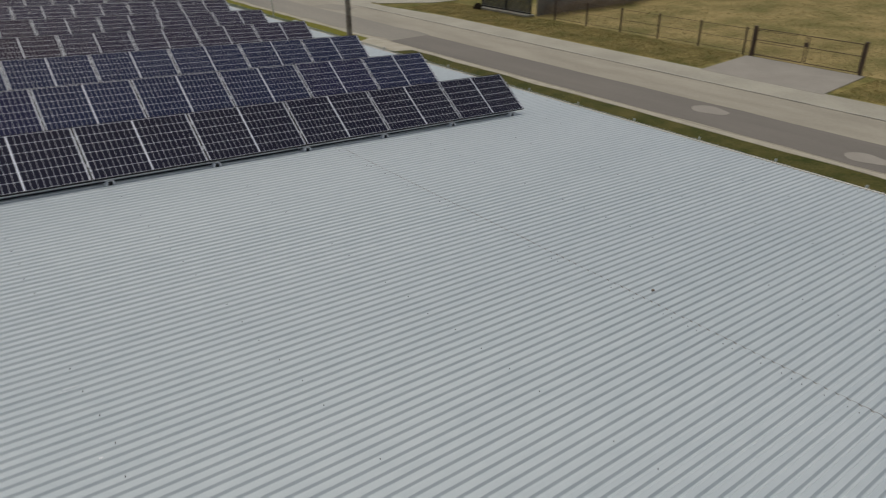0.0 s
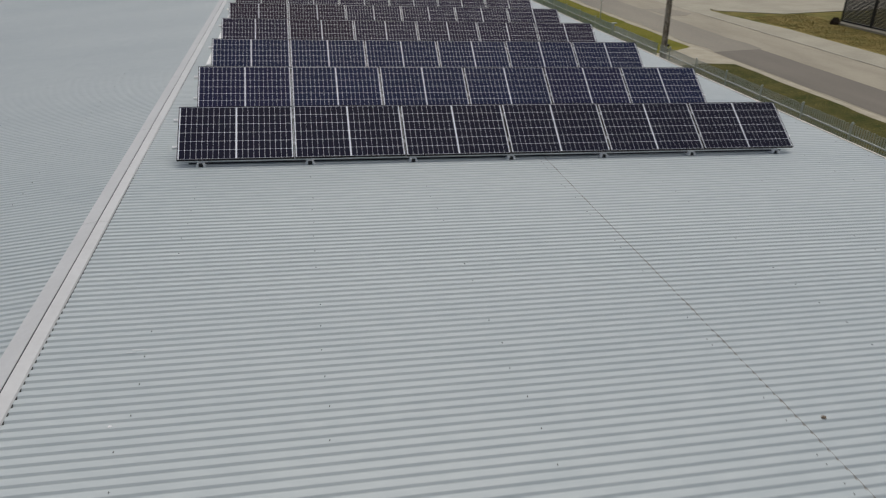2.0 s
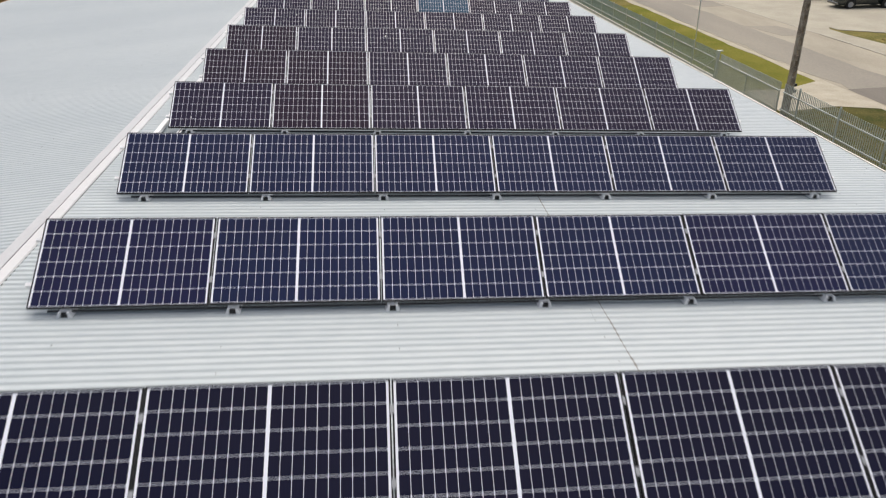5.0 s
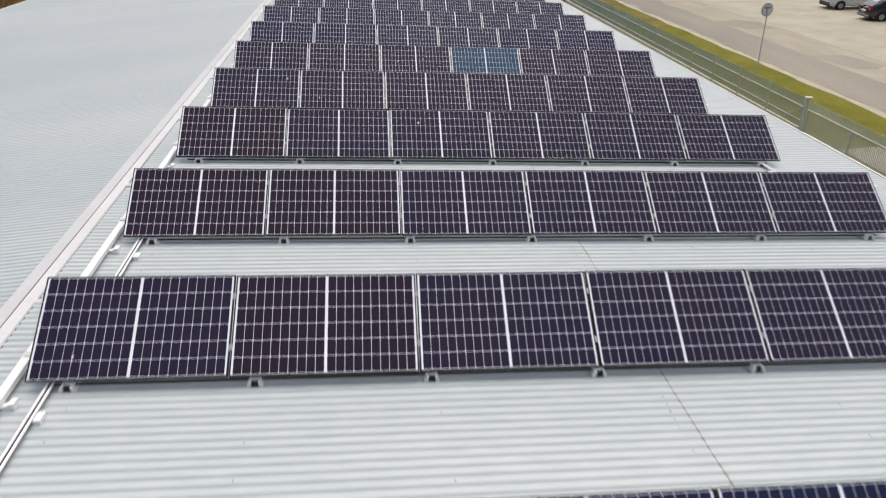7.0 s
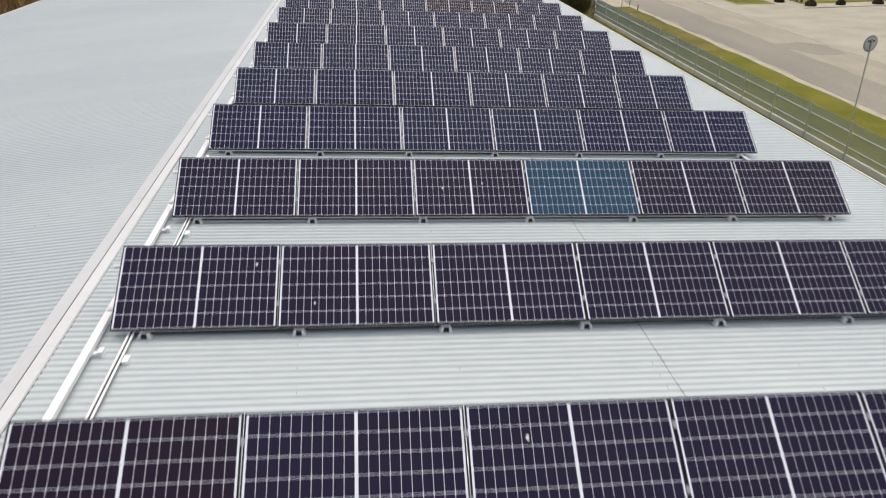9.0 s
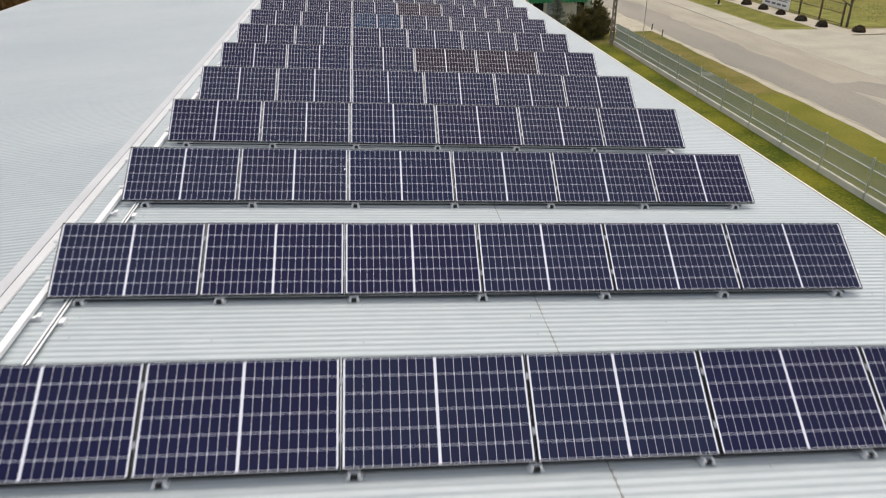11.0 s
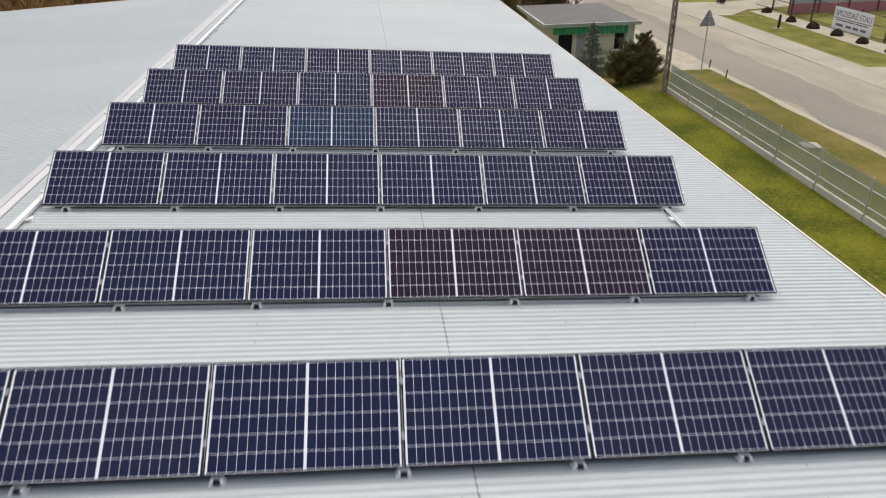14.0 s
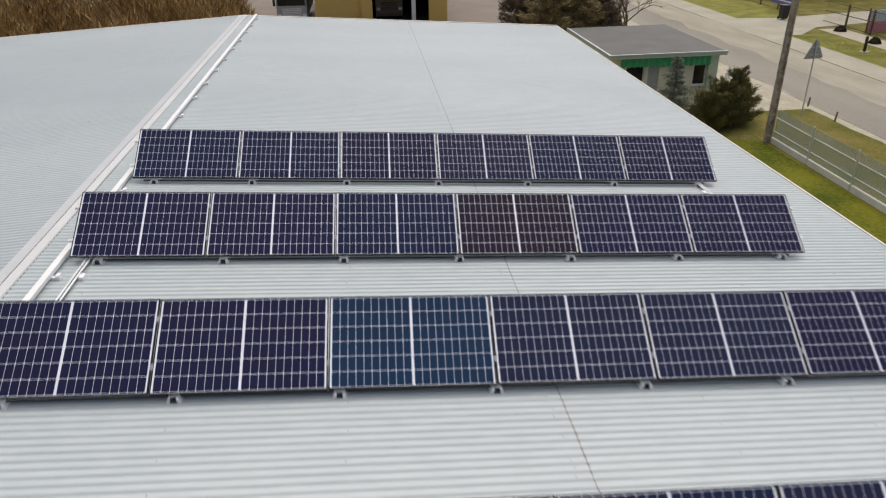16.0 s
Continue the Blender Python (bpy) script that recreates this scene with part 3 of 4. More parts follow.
def solar_panel(kind, m, near):
    t = thing("photovoltaic_module", {"teal": "teal-blue solar panel with 120 half cells", "brown": "brownish-black solar panel with 120 half cells", "blue": "dark blue solar panel with 120 half cells"}.get(kind, "dark navy solar panel with 120 half cells"),
              "solar panel", m, "solar panels on the hall roof")
    part("frame", frame_mesh, FRAME, t, "thin black aluminium frame")
    part("backsheet", back_mesh, SHEETBACK, t, "white backsheet")
    for s in (-MID - half, MID):
        if near:
            for x in range(10):
                for y in range(6):
                    part("half_cell", single[kind], CELL[kind], t).location = (s + x * px, TOP + y * py, 0)
        else:
            f = part("cell_field", fields[kind], CELL[kind], t)
            f.location = (s, TOP, 0)
            tagged(f, kind="stuff")
    return t


# one support triangle: hat-shaped base, sloping rail and back leg
c35, s35 = math.cos(radians(TILT)), math.sin(radians(TILT))
bm = bmesh.new()
for e in (-1, 1):
    extrude(bm, [(e * 0.078, 0.004), (e * 0.040, 0.004), (e * 0.030, 0.0655), (e * 0.052, 0.0655)], 1, -0.022, 0.95)
box(bm, -0.0298, 0.0298, 0.012, 0.95, 0.056, 0.065)
base_mesh = mesh_of("base_rail", bm, ALU)
bm = bmesh.new()
extrude(bm, [(0.05, 0.080), (0.10, 0.080), (0.03 + 0.95 * c35, 0.080 + 0.95 * s35 - 0.02), (-0.02 + 0.98 * c35, 0.080 + 0.98 * s35 - 0.02)], 0, -0.02, 0.02)
slope_mesh = mesh_of("slope_rail", bm, ALU)
bm = bmesh.new()
box(bm, -0.02, 0.02, 0.80, 0.84, 0.02, 0.58)
leg_mesh = mesh_of("back_leg", bm, ALU)
# black block put in for the shade inside the rail's hollow end
bm = bmesh.new()
box(bm, -0.0290, 0.0290, -0.012, 0.10, 0.004, 0.045)
foot_shade_mesh = mesh_of("foot_shade", bm, BLACK)
bm = bmesh.new()
extrude(bm, [(-0.02, -0.075), (0.02, -0.075), (0.02, -0.037), (-0.02, -0.037)], 0, -5.400, 5.385)
rail_mesh = mesh_of("mounting_rail", bm, ALU)
bm = bmesh.new()
box(bm, -0.015, 0.015, -0.032, 0.032, 0.002, 0.006)
box(bm, -0.005, 0.005, -0.028, 0.028, -0.036, 0.002)
rod(bm, (0, 0, 0.006), (0, 0, 0.012), 0.007, sides=6)
clamp_mesh = mesh_of("clamp", bm, SIGNBACK)
tone = random.Random(4)
for r in range(18):
    dx, dy = SHIFT[r]
    for n in range(6):
        kind = SPECIAL.get((r, n + 1)) or tone.choice(MIX[SHEEN_BY_ROW[r]])
        jig = tone.uniform(-0.003, 0.003)
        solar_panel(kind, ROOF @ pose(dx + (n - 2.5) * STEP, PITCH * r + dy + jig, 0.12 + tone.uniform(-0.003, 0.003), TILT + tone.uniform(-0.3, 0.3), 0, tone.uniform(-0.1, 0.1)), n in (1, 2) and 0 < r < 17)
    for n in range(7):
        t = thing("support_frame", "aluminium triangle frame on a hat-shaped foot rail under a solar panel", "panel support", ROOF @ pose(dx + (n - 3) * 1.657, PITCH * r + dy, 0), "support frames")
        part("base_rail", base_mesh, ALU, t)
        part("slope_rail", slope_mesh, ALU, t)
        part("back_leg", leg_mesh, ALU, t)
        part("foot_shade", foot_shade_mesh, BLACK, t, "black block standing for the shade in the hollow rail end")
    # black cable, also added to darken the line of shade below the row
    bm = bmesh.new()
    rod(bm, (-5.15, 0.05, 0.045), (0.4, 0.065, 0.04), 0.014, sides=6)
    rod(bm, (0.4, 0.065, 0.04), (5.1, 0.05, 0.045), 0.014, sides=6)
    whole("solar_cable", bm, BLACK, "black solar cable darkening the shade along the foot of a panel row", "cable", ROOF @ pose(dx, PITCH * r + dy, 0), "solar cables")
    for at in (0.27, 0.78):
        rail = whole("mounting_rail", rail_mesh, ALU, "long aluminium rail carrying a row of panels", "rail", ROOF @ pose(dx, PITCH * r + dy, 0.12, TILT, 0, 0) @ pose(0, at * WIDE, 0), "mounting rails")
        for k in range(5):
            part("clamp", clamp_mesh, SIGNBACK, rail, "dull grey mid clamp").location = ((k - 2) * STEP, 0, 0)

# bird droppings on the glass
for r, x, y, k in ((5, -1.27, 0.75, 1), (7, -0.71, 0.58, 0.8), (7, -1.34, 0.49, 0.8), (6, -3.81, 0.78, 0.9), (6, -3.14, 0.28, 0.7), (10, -1.83, 0.63, 0.9), (3, -4.95, 0.23, 0.7)):
    bm = bmesh.new()
    extrude(bm, [(0.015 * k * (1 + 0.4 * math.sin(3 * a + r)) * math.cos(a), 0.026 * k * math.sin(a)) for a in np.linspace(0, 2 * math.pi, 13)[:-1]], 2, -0.004, 0.0015)
    whole("bird_dropping", bm, WHITE, "small white bird dropping on a solar panel", "dropping", ROOF @ pose(SHIFT[r][0], PITCH * r + SHIFT[r][1], 0.12, TILT, 0, 0) @ pose(x, y, 0), "bird droppings")

# cable tray beside the ridge with its feet
tray = thing("cable_tray", "white metal cable tray running along the ridge", "cable tray", ROOF)
yy = 6.9
while yy < Y1 - 0.3:
    bm = bmesh.new()
    end = min(yy + 2.99, Y1 - 0.2)
    extrude(bm, [(-5.50, 0.045), (-5.415, 0.045), (-5.415, 0.100), (-5.42, 0.104), (-5.495, 0.104), (-5.50, 0.100)], 1, yy, end)
    part("tray_length", bm, TRAY, tray)
    for f in (0.35, 1.9):
        bm = bmesh.new()
        box(bm, -5.49, -5.32, yy + f, yy + f + 0.05, 0.006, 0.044)
        box(bm, -5.36, -5.31, yy + f - 0.01, yy + f + 0.08, 0.0, 0.07)
        part("tray_foot", bm, ALU, tray, "small bright metal foot")
    yy += 3.0


# double conduits that lead from row to row
def conduit(r, x):
    t = thing("cable_conduit", "pair of thin bright cable conduits between panel rows", "conduit", ROOF @ pose(x, PITCH * r, 0), "cable conduits")
    for s in (-0.022, 0.022):
        bm = bmesh.new()
        rod(bm, (s, 0.4, 0.05), (s, PITCH + 0.25, 0.05), 0.013, sides=8)
        part("conduit", bm, ALU, t)
    bm = bmesh.new()
    box(bm, -0.012, 0.012, 0.4, PITCH + 0.2, 0.02, 0.044)
    part("cable", bm, BLACK, t, "black cable")
    bm = bmesh.new()
    s = 1 if x < 0 else -1
    extrude(bm, [(s * 0.04, 2.56), (s * 0.10, 2.56), (s * 0.10, 2.68), (s * 0.04, 2.68)], 2, 0.0, 0.05)
    part("foot", bm, ALU, t, "white conduit foot")


for r in (2, 3, 5, 6, 8, 9, 11, 12, 14, 15):
    conduit(r, -5.12)
for r in (4, 7, 10, 13, 16):
    conduit(r, 4.98)

# ---- roadside fence ----
def fence_x(y):
    return 14.12 + 0.0095 * y


bm = bmesh.new()
rod(bm, (0, 0, 0), (0, 0, 1.40), 0.031, sides=8)
rod(bm, (0, 0, 1.40), (0, 0, 1.45), 0.042, 0.022, sides=8)
post_mesh = mesh_of("post", bm, ZINC)
bm = bmesh.new()
box(bm, -0.014, 0.026, 0.0, 2.56, 0, 0.042)
rail_bar = mesh_of("rail", bm, ZINC)
bm = bmesh.new()
box(bm, -0.014, 0.026, 0.0, 2.56, 0, 0.036)
thin_bar = mesh_of("rail", bm, ZINC)
bm = bmesh.new()
extrude(bm, [(-0.011, -0.013), (0.011, -0.013), (0.011, 0.013), (-0.011, 0.013)], 2, 0.08, 1.34)
picket_mesh = mesh_of("picket", bm, ZINC)
bm = bmesh.new()
extrude(bm, [(-0.005, -0.008), (0.005, -0.008), (0.005, 0.008), (-0.005, 0.008)], 2, 0.24, 1.36)
wire_mesh = mesh_of("wire", bm, WIRE)
bm = bmesh.new()
extrude(bm, [(-0.045, 0), (0.045, 0), (0.045, 0.22), (0.03, 0.245), (-0.03, 0.245), (-0.045, 0.22)], 1, 0.03, 2.53)
plinth_mesh = mesh_of("plinth", bm, PLINTH)


def bay(y, picket, length=2.56):
    lean = math.degrees(math.atan(-0.0095))
    t = thing("fence_bay", "galvanised picket fence bay on round posts" if picket else "grey wire fence bay on a low concrete plinth", "fence", pose(fence_x(y), y, 0, 0, 0, lean), "roadside fence")
    part("post", post_mesh, ZINC, t, "round galvanised post")
    for z in ((0.30, 0.98) if picket else (0.46, 1.00)):
        rail = part("rail", rail_bar if picket else thin_bar, ZINC, t)
        rail.location, rail.scale = (0.03, 0, z), (1, length / 2.56, 1)
    if not picket:
        part("plinth", plinth_mesh, PLINTH, t, "pale concrete plinth board")
    n = round(23 * length / 2.56) if picket else 52
    for k in range(n):
        part("picket" if picket else "wire", picket_mesh if picket else wire_mesh, ZINC, t).location = (0.066, (k + 0.5) * length / n, random.uniform(-0.01, 0.01))


for k in range(12):
    bay(8.67 + (k - 7) * 2.56, True)
bay(21.47, True, 1.2)
gate_leaf = thing("picket_gate", "long galvanised picket gate closing the yard entrance", "gate", pose(fence_x(22.85), 22.85, 0, 0, 0, math.degrees(math.atan(-0.0095))))
for z, high in ((0.08, 0.07), (0.98, 0.05)):
    bm = bmesh.new()
    box(bm, -0.025, 0.025, 0.0, 5.45, z, z + high)
    part("rail", bm, ZINC, gate_leaf)
for yy in (0.0, 2.7, 5.40):
    bm = bmesh.new()
    box(bm, -0.022, 0.022, yy, yy + 0.05, 0.151, 0.979)
    part("stile", bm, ZINC, gate_leaf)
for k in range(64):
    part("picket", picket_mesh, ZINC, gate_leaf).location = (0.037, 0.06 + k * 0.0845, random.uniform(-0.004, 0.004))
for k in range(14):
    bay(28.62 + k * 2.595, False)
# stout end posts of the gate, with a brace
for y in (28.45,):
    t = thing("gate_post", "stout square galvanised fence post with a brace", "post", pose(fence_x(y), y, 0))
    bm = bmesh.new()
    box(bm, -0.05, 0.05, -0.05, 0.05, 0, 1.42)
    part("shaft", bm, ZINC, t)
    bm = bmesh.new()
    box(bm, -0.09, 0.16, -0.08, 0.08, 1.42, 1.46)
    part("cap", bm, ZINC, t)
    bm = bmesh.new()
    rod(bm, (0, 0.05, 1.15), (0, 1.5, 0.25), 0.02)
    part("brace", bm, ZINC, t)


# ---- concrete poles ----
def utility_pole(x, y, high):
    t = thing("utility_pole", "weathered brown-grey concrete pole with ladder openings", "utility pole", pose(x, y, 0, 0, 0, 8), "utility poles")
    w0, w1 = 0.10, 0.06
    for s in (-1, 1):
        bm = bmesh.new()
        a = box(bm, -0.03, 0.03, -0.085, 0.085, 0, high)
        for v in a:
            f = v.co.z / high
            v.co.x += s * (w0 + (w1 - w0) * f)
            v.co.y *= 1 - 0.4 * f
        part("flange", bm, POLE, t)
    n = int(high / 0.42)
    for k in range(n):
        z = 0.1 + k * 0.42
        w = w0 + (w1 - w0) * z / high
        bm = bmesh.new()
        box(bm, -w, w, -0.05, 0.05, z, z + 0.20)
        part("web", bm, POLE, t)
    return t


p1 = utility_pole(14.64, 22.7, 9.5)
for z in (1.0, 1.25):
    bm = bmesh.new()
    box(bm, 0.12, 0.26, -0.06, 0.06, z - 0.05, z + 0.05)
    part("hinge_block", bm, BLACK, p1, "dark gate hinge block")
utility_pole(14.62, 65.0, 9.5)


# ---- road signs, stakes ----
def sign(x, y, shape):
    t = thing("road_sign", "round road sign seen from behind on a thin post" if shape == "round" else "triangular warning sign seen from behind on a thin post", "road sign", pose(x, y, 0, 0, 0, 8), "road signs")
    bm = bmesh.new()
    rod(bm, (0, 0, 0), (0, 0, 3.3), 0.028, sides=8)
    part("post", bm, ZINC, t)
    if shape == "round":
        bm = bmesh.new()
        extrude(bm, [(0.33 * math.cos(a), 3.08 + 0.33 * math.sin(a)) for a in np.linspace(0, 2 * math.pi, 33)[:-1]], 1, 0.04, 0.055)
        part("plate", bm, SIGNBLUE, t, "blue-grey rim")
        bm = bmesh.new()
        extrude(bm, [(0.26 * math.cos(a), 3.08 + 0.26 * math.sin(a)) for a in np.linspace(0, 2 * math.pi, 33)[:-1]], 1, 0.03, 0.04)
        part("back", bm, WHITE, t)
        bm = bmesh.new()
        box(bm, -0.17, 0.17, 0.02, 0.03, 3.14, 3.22)
        box(bm, -0.04, 0.04, 0.02, 0.03, 2.88, 3.14)
        part("bracket", bm, INK, t)
    else:
        bm = bmesh.new()
        extrude(bm, [(-0.47, 2.57), (-0.43, 2.52), (0.43, 2.52), (0.47, 2.57), (0.05, 3.33), (-0.05, 3.33)], 1, 0.035, 0.05)
        part("plate", bm, SIGNBACK, t)
        for z in (2.67, 3.0):
            bm = bmesh.new()
            box(bm, -0.2, 0.2, 0.015, 0.035, z, z + 0.035)
            part("bracket", bm, ZINC, t)


sign(17.8, 38.4, "round")
sign(17.95, 68.2, "triangle")
for x, y in ((19.1, 69.6), (18.9, 67.2)):
    bm = bmesh.new()
    rod(bm, (0, 0, 0), (0.03, 0, 0.44), 0.042, 0.036, 7)
    whole("stake", bm, BARK, "short dark wooden stake at the road edge", "stake", pose(x, y, 0), "stakes")
bm = bmesh.new()
rod(bm, (0, 0, 0), (0, 0, 0.85), 0.09, 0.09, 12)
rod(bm, (0, 0, 0.85), (0, 0, 0.95), 0.10, 0.06, 12)
b = whole("bollard", bm, BLACK, "black bollard lamp on a pale base in the grass", "bollard", pose(29.2, 80.4, 0))
bm = bmesh.new()
rod(bm, (0, 0, 0), (0, 0, 0.05), 0.3, 0.28, 14)
part("foot", bm, PAVE, b, "pale concrete foot")


# ---- plants ----
def leaf_cloud(name, pts, size, mat, seed, slim=0.45, ways=None):
    """A crown of many small leaves about given points; ways: the directions in which they point."""
    rng = np.random.default_rng(seed)
    p = np.asarray(pts)
    n = len(p)
    d1, d2 = rng.normal(size=(n, 3)), rng.normal(size=(n, 3))
    if ways is not None:
        d1 = np.asarray(ways) + 0.45 * d1
    d1 /= np.linalg.norm(d1, axis=1)[:, None]
    d2 -= (d1 * d2).sum(1)[:, None] * d1
    d2 /= np.linalg.norm(d2, axis=1)[:, None]
    s = (size * (0.6 + 0.8 * rng.random(n)))[:, None]
    v = np.stack([p - d1 * s, p + d2 * s * slim, p + d1 * s, p - d2 * s * slim], 1).reshape(-1, 3)
    return from_arrays(name, v.tolist(), np.arange(4 * n).reshape(-1, 4).tolist(), mat)


def ball_bush(x, y, r, h, seed):
    rng = np.random.default_rng(seed)
    n = 1700
    d = rng.normal(size=(n, 3))
    d /= np.linalg.norm(d, axis=1)[:, None]
    d[:, 2] = np.abs(d[:, 2])
    k = 0.72 + 0.3 * rng.random(n) ** 0.5
    lump = 1 + 0.12 * np.sin(5 * np.arctan2(d[:, 1], d[:, 0]) + seed)
    pts = d * (k * lump)[:, None] * np.array((r, r, h))
    t = thing("round_bush", "clipped dark round bush in the gravel bed", "bush", pose(x, y, 0.02), "clipped bushes")
    part("crown", leaf_cloud("crown", pts, 0.036, SHRUB, seed), SHRUB, t)
    bm = bmesh.new()
    rod(bm, (0, 0, 0), (0, 0, h * 0.6), 0.08, 0.05, 7)
    part("stem", bm, BARK, t)
    bm = bmesh.new()
    bmesh.ops.create_icosphere(bm, subdivisions=2, radius=1.0)
    for v in bm.verts:
        v.co = Vector((v.co.x * r * 0.78, v.co.y * r * 0.78, abs(v.co.z) * h * 0.78))
    part("inner_mass", bm, SHRUB, t)


for i, (x, y) in enumerate(((31.4, 68.7), (31.35, 71.3), (31.4, 74.3), (31.4, 77.0), (31.4, 79.8), (31.4, 82.6), (31.9, 87.0), (32.7, 66.4), (35.2, 66.4), (38.2, 66.2), (31.6, 31.9))):
    ball_bush(x, y, (0.38 if y > 40 else 0.27) + 0.04 * math.sin(i * 2.1), 0.40 + 0.04 * math.cos(i * 1.7), 20 + i)


def conifer(x, y, high, spread, mat, seed, label, flare=0.8, leaves=9000, size=0.05, base=0.05, rise=(-0.15, 0.35)):
    """Tapered trunk, whorls of drooping limbs, and needles in sprays along the limbs."""
    rng = random.Random(seed)
    t = thing("conifer", label, "conifer", pose(x, y, 0), "conifers")
    bm = bmesh.new()
    rod(bm, (0, 0, 0), (0.03, 0.02, high * 0.97), 0.03 + high * 0.014, 0.01, 8)
    part("trunk", bm, BARK, t)
    bm, pts, ways = bmesh.new(), [], []
    limbs = int(26 + high * 12)
    for k in range(limbs):
        f = base + (0.97 - base) * (k / limbs)
        z, a = f * high, k * 2.4 + rng.uniform(-0.5, 0.5)
        ln = spread * (1 - f) ** flare * rng.uniform(0.6, 1.15) + 0.06
        up = rng.uniform(*rise)
        tip = Vector((math.cos(a) * ln, math.sin(a) * ln, z + up * ln))
        rod(bm, (0, 0, z), tip, 0.012 + 0.01 * (1 - f), 0.004, 4)
        m = max(6, int(leaves / limbs * (0.3 + 1.4 * (1 - f))))
        for j in range(m):
            s = rng.random() ** 0.6
            w = 0.11 * ln + 0.03
            ways.append((math.cos(a), math.sin(a), up + 0.35))
            pts.append((tip.x * s + rng.gauss(0, w * (1 - 0.4 * s)), tip.y * s + rng.gauss(0, w * (1 - 0.4 * s)), max(0.02, z + up * ln * s + rng.gauss(0, w * 0.55))))
    part("limbs", bm, BARK, t)
    part("crown", leaf_cloud("crown", pts, size, mat, seed, 0.16, ways), mat, t)


conifer(11.55, 67.5, 3.1, 1.0, SPRUCE, 1, "slim blue-grey spruce beside the kiosk", 0.8, 14000, 0.06)
for i, (x, y, h, s) in enumerate(((13.5, 67.0, 2.0, 1.2), (14.2, 67.2, 2.5, 0.9), (12.9, 66.6, 1.6, 1.0), (14.7, 67.8, 1.9, 0.9))):
    conifer(x, y, h, s, YEW, 31 + i, "bushy olive and bronze garden conifer", 0.62, 12000, 0.07, 0.0, (0.35, 1.25))
for i, (x, y, h, s) in enumerate(((9.3, 80.5, 6.0, 1.7), (10.4, 81.5, 7.0, 1.8), (11.5, 81.0, 5.5, 1.6), (10.6, 84.5, 7.0, 2.0))):
    conifer(x, y, h, s, LARCH, 51 + i, "tall bronze-brown conifer behind the kiosk", 0.5, 18000, 0.14, 0.02)
for i, (x, y, h, s) in enumerate(((8.9, 84.0, 5.0, 1.3), (9.2, 88.0, 5.5, 1.4), (12.9, 80.6, 3.4, 1.3), (13.4, 83.4, 4.0, 1.4))):
    conifer(x, y, h, s, EVER, 71 + i, "dark evergreen behind the hall", 0.5, 14000, 0.14, 0.02)


def bare_tree(x, y, high, seed):
    rng = random.Random(seed)
    t = thing("bare_tree", "leafless tree with thin grey-brown branches", "tree", pose(x, y, 0), "bare trees")
    bm, twigs = bmesh.new(), bmesh.new()

    def grow(a, d, ln, r, depth):
        b = a + d * ln
        rod(bm if depth < 2 else twigs, a, b, r, r * 0.65, 5 if depth < 2 else 3)
        if depth < 4:
            for _ in range(3 if depth else 5):
                turn = Vector((rng.gauss(0, 0.5), rng.gauss(0, 0.5), rng.gauss(0.1, 0.3)))
                grow(a + d * ln * rng.uniform(0.55, 1.0), (d + turn).normalized(), ln * rng.uniform(0.55, 0.8), r * 0.55, depth + 1)
    grow(Vector((0, 0, 0)), Vector((0, 0, 1)), high * 0.33, 0.10, 0)
    part("trunk", bm, BARK, t)
    part("branchwork", twigs, BARK, t)


bare_tree(14.6, 83.0, 5.5, 3)
bare_tree(16.2, 86.5, 5.0, 9)
bare_tree(33.1, 68.4, 7.5, 14)


def thicket(x0, x1, y0, y1, count, high, seed, label, mat=REED, thick=1.0):
    rng = np.random.default_rng(seed)
    x, y = x0 + rng.random(count) * (x1 - x0), y0 + rng.random(count) * (y1 - y0)
    clump = np.array([noise.noise((a * 0.45, b * 0.45, 2)) for a, b in zip(x, y)])
    top = high * (0.75 + 0.55 * clump)
    z = top * rng.random(count) ** 0.6
    a = rng.random(count) * 6.283
    ln, w = 0.25 + 0.45 * rng.random(count), (0.012 + 0.03 * rng.random(count)) * thick
    lx, ly = rng.normal(0, 0.45, count) * ln, rng.normal(0, 0.45, count) * ln
    v = np.stack([np.stack([x - w * np.cos(a), y - w * np.sin(a), z], 1), np.stack([x + w * np.cos(a), y + w * np.sin(a), z], 1), np.stack([x + lx, y + ly, z + ln], 1)], 1).reshape(-1, 3)
    return whole("thicket", from_arrays("thicket", v.tolist(), np.arange(3 * count).reshape(-1, 3).tolist(), mat), mat, label, "thicket", kind="stuff")


thicket(-45, -7.8, 72.5, 86, 150000, 5.0, 3, "dense dry brown and ochre thicket behind the hall")
thicket(-30, -21.5, 50, 72, 30000, 2.2, 4, "dry brown bushes beside the hall")

# ---- kiosk ----
k = thing("kiosk", "small cream kiosk with a flat grey felt roof and mint fascia", "kiosk", pose(0, 0, 0))
KX0, KX1, KY0, KY1 = 9.75, 15.15, 70.45, 77.75
bm = bmesh.new()
extrude(bm, [(KX0, 2.36), (KX1, 2.40), (KX1, 2.50), (KX0, 2.46)], 1, KY0, KY1)
part("roof", bm, FELT, k, "grey bitumen felt roof")
